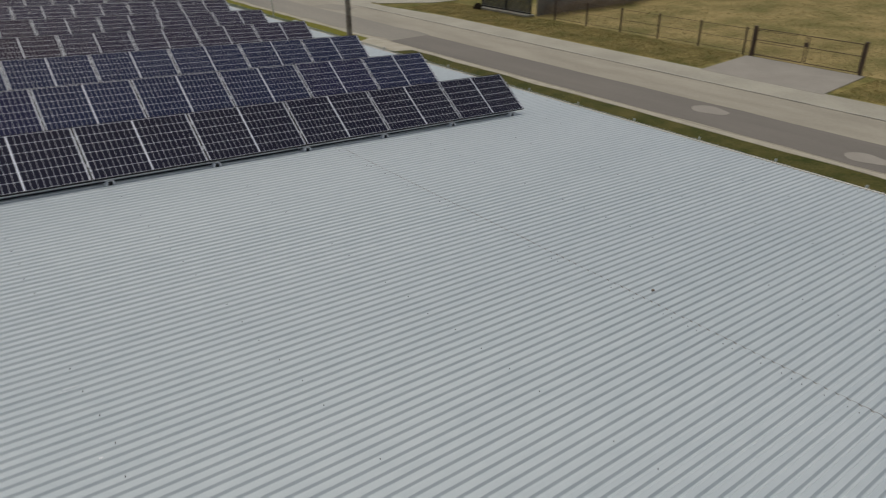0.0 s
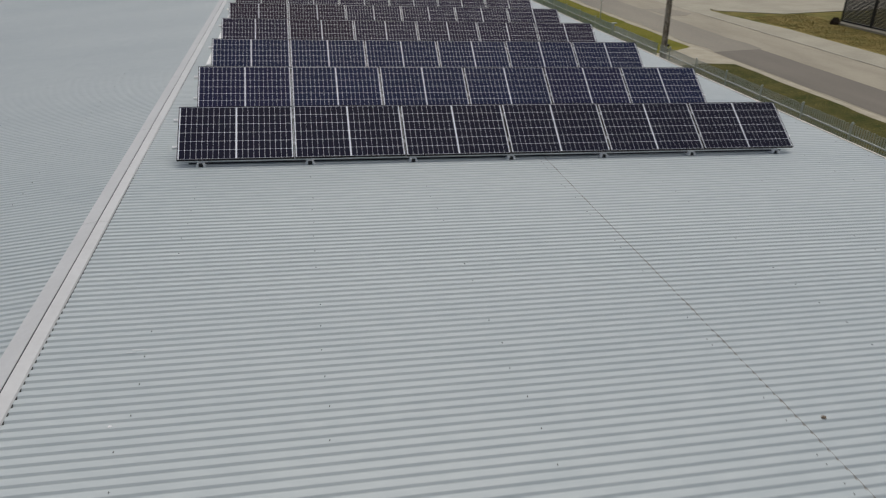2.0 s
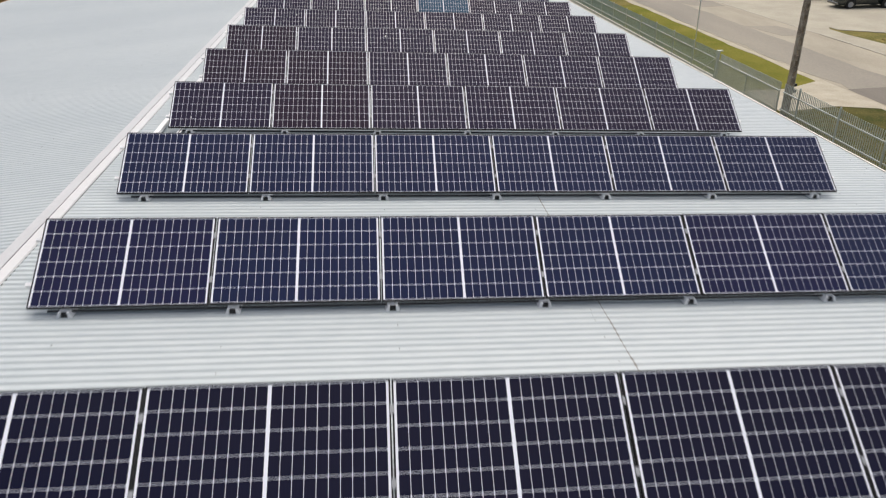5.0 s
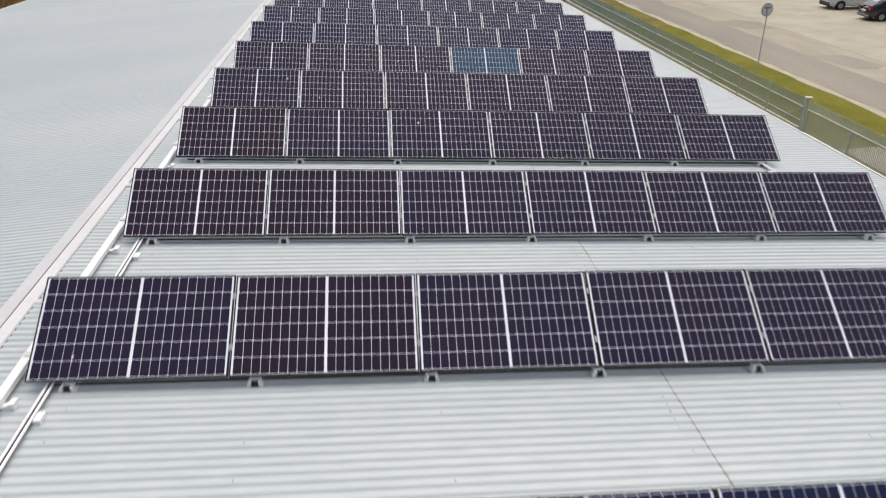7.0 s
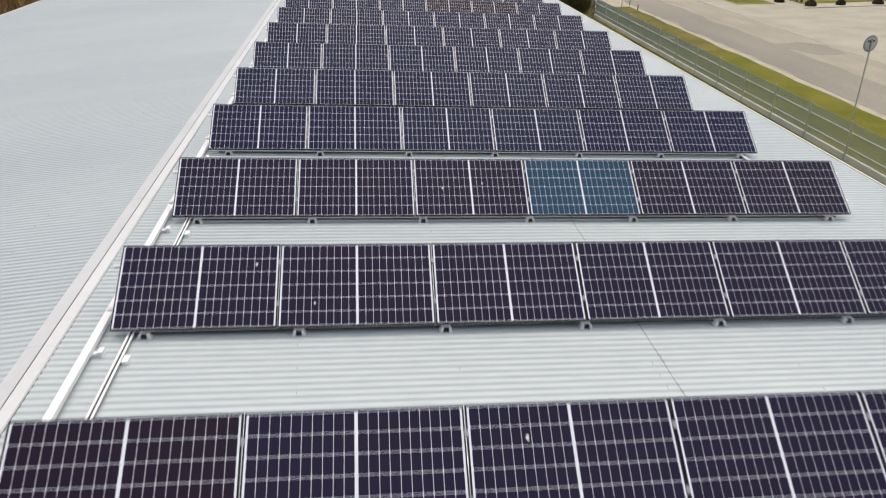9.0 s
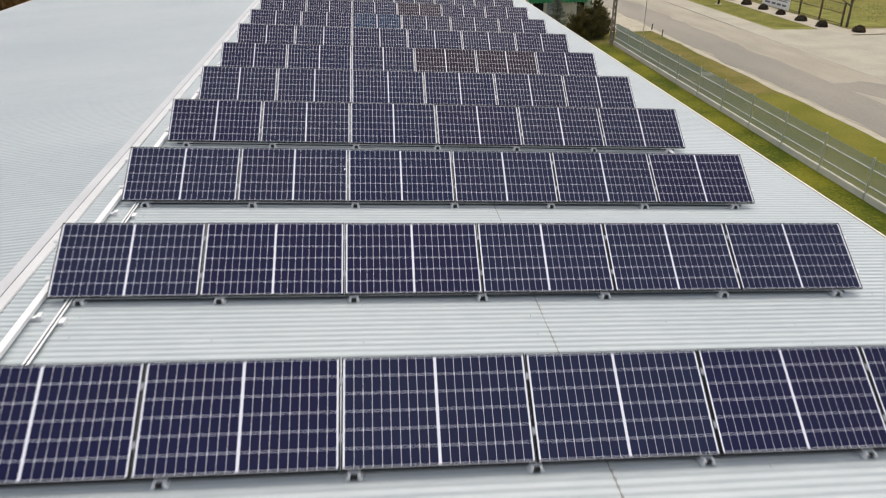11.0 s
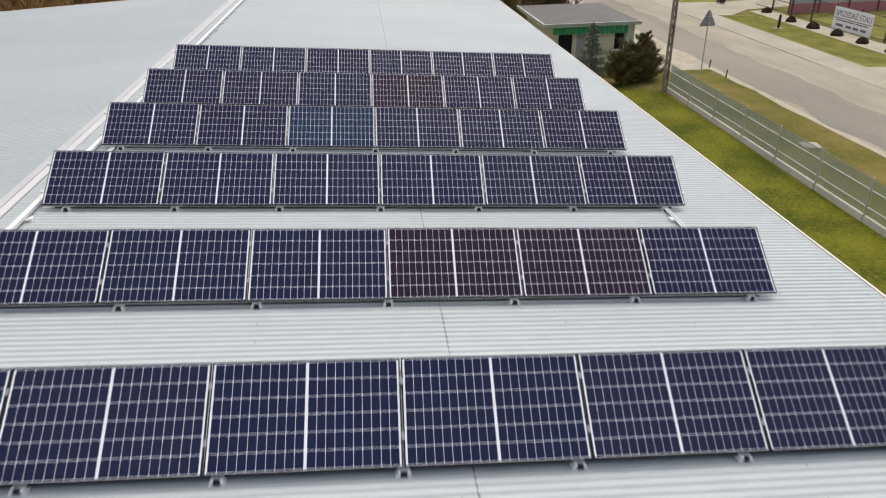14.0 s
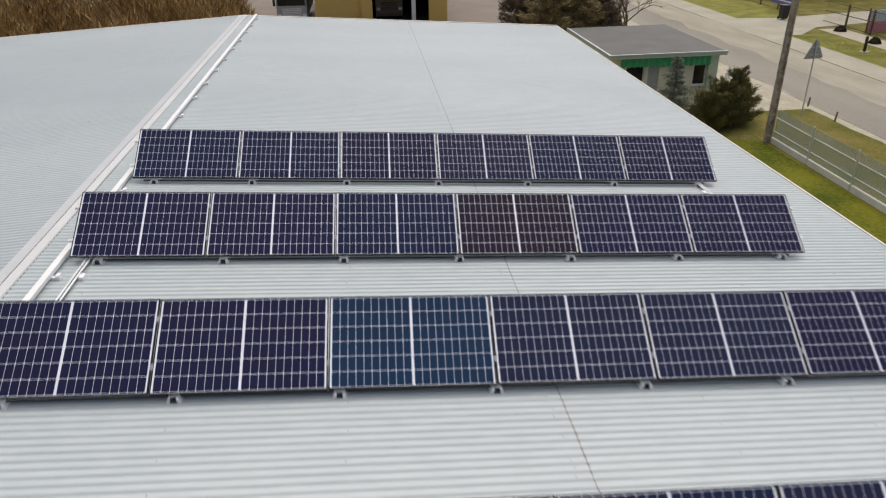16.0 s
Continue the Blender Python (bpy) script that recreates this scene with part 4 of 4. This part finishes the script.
for y0, y1 in ((KY0 - 0.05, KY0 - 0.004), (KY1 + 0.004, KY1 + 0.05)):
    bm = bmesh.new()
    extrude(bm, [(KX0 - 0.05, 2.30), (KX1 + 0.05, 2.34), (KX1 + 0.05, 2.47), (KX0 - 0.05, 2.43)], 1, y0, y1)
    part("fascia", bm, MINT, k, "mint green board")
    if y0 > KY0:
        continue
    bm = bmesh.new()
    extrude(bm, [(KX0 - 0.06, 2.434), (KX1 + 0.06, 2.474), (KX1 + 0.06, 2.535), (KX0 - 0.06, 2.495)], 1, y0 - 0.02, y1 + 0.02)
    part("edge_flashing", bm, ZINC, k, "pale metal roof edge")
for x0, z in ((KX0 - 0.05, 2.29), (KX1 + 0.004, 2.33)):
    bm = bmesh.new()
    box(bm, x0, x0 + 0.046, KY0, KY1, z, z + 0.13)
    part("fascia", bm, MINT, k, "mint green board")
    if x0 > KX0:
        continue
    bm = bmesh.new()
    box(bm, x0 - 0.02, x0 + 0.066, KY0 + 0.02, KY1 - 0.02, z + 0.134, z + 0.195)
    part("edge_flashing", bm, ZINC, k, "pale metal roof edge")
for i in range(9):
    bm = bmesh.new()
    box(bm, KX0 + 0.05, 10.28, KY0 + 0.3 + i * 0.8, KY0 + 0.38 + i * 0.8, 2.20, 2.355)
    part("rafter", bm, MINT, k, "mint green rafter end")
# pleated valance with a scalloped lower edge
front = []
n = 112
for i in range(n + 1):
    x = 10.25 + 4.25 * i / n
    wave = 0.022 * math.sin(i * 2 * math.pi / 7)
    drop = 0.36 + 0.05 * abs(math.sin(i * math.pi / 7)) + 0.02 * noise.noise((x, 0, 3))
    front.append((x, KY0 + 0.05 + wave, drop))
verts = [(x, y, z) for x, y, d in front for z in (2.33, 2.30 - d)] + [(x, y + 0.008, z) for x, y, d in front for z in (2.33, 2.30 - d)]
off = 2 * (n + 1)
faces = [(2 * i, 2 * i + 1, 2 * i + 3, 2 * i + 2) for i in range(n)] + [(off + 2 * i, off + 2 * i + 2, off + 2 * i + 3, off + 2 * i + 1) for i in range(n)]
faces += [(2 * i + 1, off + 2 * i + 1, off + 2 * i + 3, 2 * i + 3) for i in range(n)]
part("awning", from_arrays("awning", verts, faces, GREEN), GREEN, k, "green pleated awning valance")
FRONT = 70.62
for x0, x1, z0, z1 in ((10.3, 10.55, 0, 2.36), (10.55, 11.45, 0, 0.70), (10.55, 11.45, 2.05, 2.36), (11.45, 11.62, 0, 2.36), (11.62, 12.15, 2.06, 2.36), (12.15, 13.75, 0, 2.36), (13.75, 14.4, 0, 0.95), (13.75, 14.4, 1.95, 2.36), (14.4, 14.85, 0, 2.36)):
    bm = bmesh.new()
    box(bm, x0 + 0.001, x1 - 0.001, FRONT, FRONT + 0.2, z0, z1)
    part("wall", bm, CREAM, k)
for x0, x1, y0, y1 in ((10.3, 10.5, 70.825, 77.2), (14.65, 14.85, 70.825, 77.2), (10.3, 14.85, 77.2, 77.4)):
    bm = bmesh.new()
    box(bm, x0, x1, y0, y1, 0, 2.36)
    part("wall", bm, CREAM, k)
bm = bmesh.new()
box(bm, 14.42, 14.87, 70.50, 70.615, 0, 2.35)
part("pillar", bm, MINT, k, "pale mint corner pillar")
for x0, x1, z0, z1 in ((10.55, 11.45, 0.70, 2.05), (13.75, 14.4, 0.95, 1.95)):
    bm = bmesh.new()
    box(bm, x0 + 0.06, x1 - 0.06, FRONT + 0.06, FRONT + 0.08, z0 + 0.06, z1 - 0.06)
    d = part("window", bm, GLASS, k)
    bm = bmesh.new()
    for a, b, c, e in ((x0, x0 + 0.06, z0, z1), (x1 - 0.06, x1, z0, z1), (x0 + 0.06, x1 - 0.06, z1 - 0.06, z1), (x0 + 0.06, x1 - 0.06, z0, z0 + 0.06)):
        box(bm, a, b, FRONT + 0.03, FRONT + 0.11, c, e)
    part("frame", bm, WHITE, d)
    bm = bmesh.new()
    box(bm, x0 - 0.04, x1 + 0.04, FRONT - 0.06, FRONT - 0.002, z0 - 0.04, z0)
    part("sill", bm, ZINC, d)
bm = bmesh.new()
box(bm, 11.62, 12.15, FRONT + 0.05, FRONT + 0.09, 0.02, 2.06)
d = part("door", bm, WALL, k, "plain grey door")
bm = bmesh.new()
rod(bm, (12.06, FRONT + 0.02, 1.05), (11.95, FRONT + 0.02, 1.05), 0.012)
part("handle", bm, ALU, d)
# low picket fence beside the kiosk
t = thing("garden_fence", "low weathered grey picket fence beside the kiosk", "fence", pose(15.35, 70.7, 0, 0, 0, 58))
for z in (0.25, 0.85):
    bm = bmesh.new()
    box(bm, 0.0, 3.2, -0.02, 0.015, z, z + 0.06)
    part("rail", bm, ZINC, t)
bm = bmesh.new()
extrude(bm, [(-0.035, 0.06), (0.035, 0.06), (0.035, 1.02), (0.0, 1.08), (-0.035, 1.02)], 1, -0.042, -0.022)
slat_mesh = mesh_of("picket", bm, ZINC)
for i in range(24):
    part("picket", slat_mesh, ZINC, t).location = (0.06 + i * 0.134, 0, 0)
for x in (0.05, 1.6, 3.15):
    bm = bmesh.new()
    box(bm, x - 0.035, x + 0.035, 0.016, 0.08, 0, 1.12)
    part("post", bm, ZINC, t)

# ---- dark fence, banner and low building across the street ----
for i in range(8):
    y = 68.9 + i * 2.75
    t = thing("steel_fence_bay", "dark brown steel fence bay with wire mesh", "fence", pose(33.0, y, 0), "dark fence")
    bm = bmesh.new()
    box(bm, -0.05, 0.05, -0.05, 0.05, 0, 1.65)
    part("post", bm, RUST, t)
    for z in (0.12, 0.85, 1.5):
        bm = bmesh.new()
        box(bm, -0.02, 0.02, 0.05, 2.70, z, z + 0.04)
        part("rail", bm, RUST, t)
    for j in range(12):
        bm = bmesh.new()
        box(bm, -0.004, 0.004, 0.16 + j * 0.215, 0.168 + j * 0.215, 0.1, 1.5)
        part("wire", bm, RUST, t)
ban = thing("banner", "white sales banner with grey lettering tied to the fence", "banner", pose(32.925, 77.85, -0.25))
bm = bmesh.new()
box(bm, -0.012, 0.0, -2.1, 2.1, 0.28, 1.75)
part("sheet", bm, BANNER, ban)


def lettering(text, size, m, parent):
    cu = bpy.data.curves.new("lettering", "FONT")
    cu.body, cu.size, cu.extrude, cu.align_x = text, size, 0.002, "CENTER"
    ob = new("lettering", cu)
    ob.data.materials.append(INK)
    ob.parent = parent
    ob.matrix_local = m
    return ob


lettering("SPRZEDAŻ STALI", 0.52, pose(-0.016, 0, 1.18, 90, 0, -90), ban)
for z, h, spans in ((1.0, 0.05, ((-2.0, 2.0),)), (0.5, 0.16, ((-0.6, 0.0), (0.2, 0.8), (1.0, 1.6), (-1.7, -0.9))), (0.86, 0.07, ((-1.8, 0.3), (0.4, 1.7)))):
    for a, b in spans:
        bm = bmesh.new()
        box(bm, -0.018, -0.0135, -b, -a, z, z + h)
        part("print_bar", bm, INK, ban)
t = thing("boundary_wall", "low pink-red board wall with a grey-blue upper part", "wall", pose(0, 0, 0))
for i in range(7):
    bm = bmesh.new()
    box(bm, 33.3 + i * 2.5, 35.76 + i * 2.5, 86.28, 86.34, 0.02, 0.75)
    part("board", bm, PINK, t, "pink-red board")
    bm = bmesh.new()
    box(bm, 33.3 + i * 2.5, 35.76 + i * 2.5, 86.29, 86.33, 0.76, 1.5)
    part("upper_panel", bm, FENCEBLUE, t, "grey-blue upper part")
    bm = bmesh.new()
    box(bm, 33.22 + i * 2.5, 33.29 + i * 2.5, 86.2, 86.27, 0, 1.65)
    part("post", bm, RUST, t, "dark brown steel post")
t = thing("wheelie_bin", "dark wheeled refuse bin", "bin", pose(30.7, 92.4, 0.036))
bm = bmesh.new()
v = box(bm, -0.28, 0.28, -0.32, 0.32, 0.08, 1.0)
for q in v:
    if q.co.z < 0.5:
        q.co.x *= 0.8
        q.co.y *= 0.8
part("tub", bm, BLACK, t)
bm = bmesh.new()
box(bm, -0.31, 0.31, -0.34, 0.36, 1.0, 1.07)
part("lid", bm, BLACK, t)
for s in (-0.22, 0.22):
    bm = bmesh.new()
    rod(bm, (s - 0.03, 0.3, 0.1), (s + 0.03, 0.3, 0.1), 0.1, sides=12)
    part("wheel", bm, RUBBER, t)
bm = bmesh.new()
box(bm, 32.9, 32.93, 94.6, 98.4, 0.5, 1.6)
ban2 = whole("fence_banner", bm, PURPLE, "purple banner with pale print on the fence", "banner")
for z in (0.75, 1.05, 1.3):
    bm = bmesh.new()
    box(bm, 32.885, 32.895, 95.0, 98.0, z, z + 0.1)
    part("print_bar", bm, BANNER, ban2)
for i in range(4):
    t = thing("mesh_fence_bay", "dark wire fence bay along the side street", "fence", pose(33.0, 94.5 + 2.8 * i, 0), "side street fence")
    bm = bmesh.new()
    box(bm, -0.04, 0.04, -0.04, 0.04, 0, 1.7)
    part("post", bm, RUST, t)
    for z in (0.1, 1.6):
        bm = bmesh.new()
        box(bm, -0.015, 0.015, 0.04, 2.76, z, z + 0.03)
        part("rail", bm, RUST, t)
t = thing("yellow_house", "pale yellow house behind the fence", "house", pose(0, 0, 0))
bm = bmesh.new()
box(bm, 37, 55, 104, 112, 0, 4.5)
part("wall", bm, YELLOW, t)
bm = bmesh.new()
box(bm, 36.6, 55.4, 103.6, 112.4, 4.5, 4.8)
part("roof", bm, FELT, t)

# ---- meadow fence and gate across the street ----
for i in range(14):
    y = 24.6 - 2.87 * i
    if 3.5 < y < 9.0:
        continue
    t = thing("wire_fence_bay", "dark thin-post wire fence bay at the meadow", "fence", pose(32.4, y, 0), "meadow fence")
    bm = bmesh.new()
    box(bm, -0.035, 0.035, -0.035, 0.035, 0, 1.5)
    part("post", bm, RUST, t)
    for z in (0.15, 0.78, 1.40):
        bm = bmesh.new()
        box(bm, -0.006, 0.006, -2.84, -0.03, z, z + 0.014)
        part("rail", bm, RUST, t)
    for j in range(18):
        bm = bmesh.new()
        box(bm, -0.0025, 0.0025, -0.1 - j * 0.158, -0.095 - j * 0.158, 0.1, 1.4)
        part("wire", bm, RUST, t)
gate = thing("meadow_gate", "dark brown steel two-leaf gate with wire mesh", "gate", pose(32.4, 0, 0))
for y, w in ((3.95, 0.07), (9.75, 0.08)):
    bm = bmesh.new()
    box(bm, -w, w, y - w, y + w, 0, 1.62)
    part("gate_post", bm, RUST, gate)
for y0, y1 in ((4.05, 6.78), (6.88, 9.65)):
    bm = bmesh.new()
    for a, b, c, d in ((y0, y0 + 0.04, 0.1, 1.5), (y1 - 0.04, y1, 0.1, 1.5), (y0, y1, 0.1, 0.13), (y0, y1, 0.9, 0.925), (y0, y1, 1.47, 1.5)):
        box(bm, -0.02, 0.02, a, b, c, d)
    leaf = part("gate_leaf", bm, RUST, gate)
    for j in range(24):
        bm = bmesh.new()
        yy = y0 + 0.1 + j * (y1 - y0 - 0.15) / 24
        box(bm, -0.003, 0.003, yy, yy + 0.006, 0.14, 1.46)
        part("wire", bm, RUST, leaf)
bm = bmesh.new()
box(bm, -0.09, -0.02, 6.75, 6.95, 0.95, 1.15)
part("lock_box", bm, RUST, gate)
# dark sliding gate on a concrete sill, and the dry hedge beside it
sg = thing("sliding_gate", "dark metal sliding gate on a pale concrete sill", "gate", pose(32.2, 0, 0))
bm = bmesh.new()
box(bm, -0.5, 0.3, 26.7, 32.2, 0, 0.14)
part("sill", bm, PAVE, sg, "pale concrete sill")
for y0, y1 in ((26.75, 29.35), (29.4, 32.1)):
    bm = bmesh.new()
    for a, b, c, d in ((y0, y0 + 0.08, 0.16, 2.1), (y1 - 0.08, y1, 0.16, 2.1), (y0, y1, 0.16, 0.26), (y0, y1, 2.0, 2.1)):
        box(bm, -0.04, 0.04, a, b, c, d)
    fr = part("gate_frame", bm, BLACK, sg)
    for j in range(22):
        bm = bmesh.new()
        z = 0.28 + j * 0.078
        box(bm, -0.015, 0.015, y0 + 0.08, y1 - 0.08, z, z + 0.06)
        part("slat", bm, BLACK, fr)
thicket(32.9, 44, 25.2, 26.3, 3500, 0.7, 8, "grey-brown dry hedge beside the dark gate", TWIG, 0.35)


def concrete_bay(x, y):
    """A bay of a slotted-post concrete fence: one post and three stacked planks."""
    t = thing("concrete_fence_bay", "weathered grey-tan concrete plank fence bay", "fence", pose(x, y, 0), "concrete fence")
    bm = bmesh.new()
    extrude(bm, [(-0.07, 0), (0.07, 0), (0.07, 1.62), (0.03, 1.66), (-0.03, 1.66), (-0.07, 1.62)], 1, -0.07, 0.07)
    part("post", bm, CONCRETE, t)
    for k in range(3):
        bm = bmesh.new()
        extrude(bm, [(-0.03, 0.03 + k * 0.5), (0.03, 0.03 + k * 0.5), (0.03, 0.51 + k * 0.5), (0.02, 0.525 + k * 0.5), (-0.02, 0.525 + k * 0.5), (-0.03, 0.51 + k * 0.5)], 0, 0.075, 1.985)
        part("plank", bm, CONCRETE, t)


for i in range(8):
    concrete_bay(32.75 + i * 2.06, 26.62)


# ---- cars ----
def car(x, y, turn, mat, label, tall=1.45, long=4.5, hood=1.15, rear=0.75, skirt=None):
    """A car along local x, nose at +x: hood is the length of the nose, rear the run of the tailgate."""
    t = thing("car", label, "car", pose(x, y, 0.037, 0, 0, turn), "cars")
    hw, L2, belt = 0.9, long / 2, 0.62 * tall
    ws = L2 - hood
    prof = [(-L2, 0.42), (-L2 + 0.02, belt - 0.06), (-L2 + 0.10, belt + 0.02), (-L2 + rear, tall - 0.05), (-L2 + rear + 0.3, tall), (ws - 0.95, tall), (ws - 0.75, tall - 0.03),
            (ws, belt + 0.06), (L2 - 0.35, belt - 0.10), (L2 - 0.08, 0.66), (L2, 0.5), (L2 - 0.02, 0.25), (-L2 + 0.05, 0.25)]
    bm = bmesh.new()
    extrude(bm, prof, 1, -hw, hw)
    for v in bm.verts:
        f = max(0.0, (v.co.z - belt) / (tall - belt))
        v.co.y *= 1 - 0.22 * f
        v.co.y *= 1 - 0.16 * max(0, abs(v.co.x) - L2 + 0.6)
    bmesh.ops.bevel(bm, geom=bm.edges[:], offset=0.045, segments=2, affect="EDGES", clamp_overlap=True)
    for f in bm.faces:
        f.smooth = True
    part("body", bm, mat, t)

    def side_y(z):
        return hw * (1 - 0.22 * max(0.0, (z - belt) / (tall - belt)))
    for s in (-1, 1):
        for a, b, c, d in ((-L2 + rear + 0.05, -0.25, -L2 + 0.42, -0.2), (-0.17, ws - 0.88, -0.12, ws - 0.22)):
            z0, z1 = belt + 0.05, tall - 0.13
            bm = bmesh.new()
            lo, hi = side_y(z0), side_y(z1)
            quad = [(c, lo, z0), (d, lo, z0), (b, hi, z1), (a, hi, z1)]
            out = [bm.verts.new((px_, s * (py_ + 0.006), pz)) for px_, py_, pz in quad]
            inn = [bm.verts.new((px_, s * (py_ - 0.02), pz)) for px_, py_, pz in quad]
            bm.faces.new(out)
            bm.faces.new(inn[::-1])
            for q in range(4):
                bm.faces.new((out[q], inn[q], inn[(q + 1) % 4], out[(q + 1) % 4]))
            part("side_window", bm, GLASS, t)
        for wx in (-L2 + 0.85, L2 - 0.85):
            bm = bmesh.new()
            rod(bm, (wx, s * 0.68, 0.31), (wx, s * 0.90, 0.31), 0.345, sides=24)
            part("wheel_arch", bm, BLACK, t, "dark wheel arch")
            bm = bmesh.new()
            rod(bm, (wx, s * 0.72, 0.285), (wx, s * 0.912, 0.285), 0.32, sides=24)
            w = part("wheel", bm, RUBBER, t)
            bm = bmesh.new()
            rod(bm, (wx, s * 0.80, 0.285), (wx, s * 0.920, 0.285), 0.20, 0.19, 18)
            part("rim", bm, SIGNBACK, w)
        bm = bmesh.new()
        box(bm, -L2 - 0.012, -L2 + 0.14, s * 0.58, s * 0.87, belt - 0.16, belt + 0.0)
        part("tail_light", bm, RED, t)
        bm = bmesh.new()
        extrude(bm, [(L2 - 0.46, belt - 0.12), (L2 - 0.16, 0.72), (L2 - 0.075, 0.60), (L2 - 0.30, 0.62)], 1, s * 0.52, s * 0.855)
        part("headlight", bm, WHITE, t)
        bm = bmesh.new()
        box(bm, ws - 0.36, ws - 0.22, s * (hw - 0.02), s * (hw + 0.16), belt + 0.04, belt + 0.17)
        bmesh.ops.bevel(bm, geom=bm.edges[:], offset=0.02, segments=1, affect="EDGES")
        part("mirror", bm, mat, t)
    for name, x0, z0, x1, z1 in (("windscreen", ws - 0.04, belt + 0.09, ws - 0.70, tall - 0.05), ("rear_window", -L2 + 0.15, belt + 0.08, -L2 + rear - 0.06, tall - 0.12)):
        d = 0.02 if name == "windscreen" else -0.02
        bm = bmesh.new()
        quad = [(x0 + d, -0.70, z0), (x0 + d, 0.70, z0), (x1 + d, 0.60, z1), (x1 + d, -0.60, z1)]
        out = [bm.verts.new(q) for q in quad]
        inn = [bm.verts.new((q[0] - 2 * d, q[1], q[2])) for q in quad]
        bm.faces.new(out)
        bm.faces.new(inn[::-1])
        for q in range(4):
            bm.faces.new((out[q], inn[q], inn[(q + 1) % 4], out[(q + 1) % 4]))
        part(name, bm, GLASS, t)
    for e, z in ((-1, 0.60 if not skirt else 0.78), (1, 0.40)):
        bm = bmesh.new()
        box(bm, e * (L2 + 0.012) - 0.015, e * (L2 + 0.012) + 0.015, -0.26, 0.26, z, z + 0.11)
        part("number_plate", bm, BANNER, t)
    bm = bmesh.new()
    box(bm, L2 - 0.06, L2 + 0.006, -0.45, 0.45, 0.54, 0.61)
    part("grille", bm, BLACK, t)
    for e in (-1, 1):
        bm = bmesh.new()
        v = box(bm, e * (L2 - 0.02) - 0.05, e * (L2 - 0.02) + 0.05, -0.80, 0.80, 0.24, 0.40 if not skirt else 0.52)
        bmesh.ops.bevel(bm, geom=bm.edges[:], offset=0.02, segments=1, affect="EDGES")
        part("bumper", bm, skirt or mat, t)


car(34.8, 51.5, -8, CARBLACK, "black saloon parked with its rear to the street", 1.43, 4.6)
car(35.1, 56.8, -8, CARWHITE, "white crossover with black bumper parked in the yard", 1.6, 4.4, skirt=BLACK)
car(34.1, 47.1, -6, CARGREEN, "dark green car parked beside the black saloon", 1.45, 4.3)

# ---- yellow garage and trucks behind the hall ----
g = thing("garage", "yellow garage with open dark bays", "garage", pose(0, 0, 0))
for x0, x1 in ((-4.7, -1.3), (-1.3, -0.45), (3.8, 5.2)):
    bm = bmesh.new()
    box(bm, x0 + 0.003, x1 - 0.003, 95.0 if x0 > -4 else 95.25, 95.5, 0, 5.0)
    part("wall", bm, YELLOW, g)
bm = bmesh.new()
box(bm, -4.7, 5.2, 95.5, 110, 4.6, 5.0)
part("roof", bm, FELT, g)
for x0, x1, y0, y1 in ((-4.7, -4.5, 95.5, 110), (5.0, 5.2, 95.5, 110), (-4.5, 5.0, 109.8, 110)):
    bm = bmesh.new()
    box(bm, x0, x1, y0, y1, 0, 4.6)
    part("wall", bm, DIM, g)
bm = bmesh.new()
box(bm, 2.5, 2.8, 95.1, 95.3, 0, 4.6)
part("bay_post", bm, WHITE, g, "white painted post")
bm = bmesh.new()
box(bm, -0.45, 3.8, 95.0, 95.5, 3.9, 5.0)
part("lintel", bm, YELLOW, g)


def truck(x, y, w, mat, label):
    t = thing("truck", label, "truck", pose(x, y, 0.03), "trucks")
    h = w / 2
    bm = bmesh.new()
    box(bm, -h, h, 0.0, 2.0, 0.55, 2.7)
    bmesh.ops.bevel(bm, geom=bm.edges[:], offset=0.12, segments=2, affect="EDGES")
    part("cab", bm, mat, t)
    bm = bmesh.new()
    box(bm, -h * 0.9, h * 0.9, -0.02, 0.04, 1.6, 2.4)
    part("windscreen", bm, GLASS, t)
    for i in range(5):
        bm = bmesh.new()
        box(bm, -h * 0.62, h * 0.62, -0.03, 0.03, 0.86 + i * 0.12, 0.92 + i * 0.12)
        part("grille_bar", bm, WHITE if mat is TRUCK else BLACK, t)
    for s in (-1, 1):
        bm = bmesh.new()
        box(bm, s * h * 0.7, s * h * 0.95, -0.035, 0.05, 0.8, 1.0)
        part("headlight", bm, WHITE, t)
        bm = bmesh.new()
        box(bm, s * (h + 0.05), s * (h + 0.22), 0.0, 0.08, 1.6, 2.2)
        part("mirror", bm, BLACK, t)
        bm = bmesh.new()
        rod(bm, (s * h * 0.65, 0.9, 0.46), (s * h * 0.98, 0.9, 0.46), 0.46, sides=18)
        part("wheel", bm, RUBBER, t)
    bm = bmesh.new()
    box(bm, -h, h, -0.08, 0.3, 0.35, 0.75)
    part("bumper", bm, mat, t)
    bm = bmesh.new()
    box(bm, -h, h, 2.1, 8.0, 0.8, 3.2)
    part("cargo_body", bm, mat, t)


truck(-6.45, 95.5, 2.25, TRUCK, "silver truck standing beside the yellow garage")
truck(0.9, 97.5, 2.1, CARBLACK, "black truck inside the open garage bay")
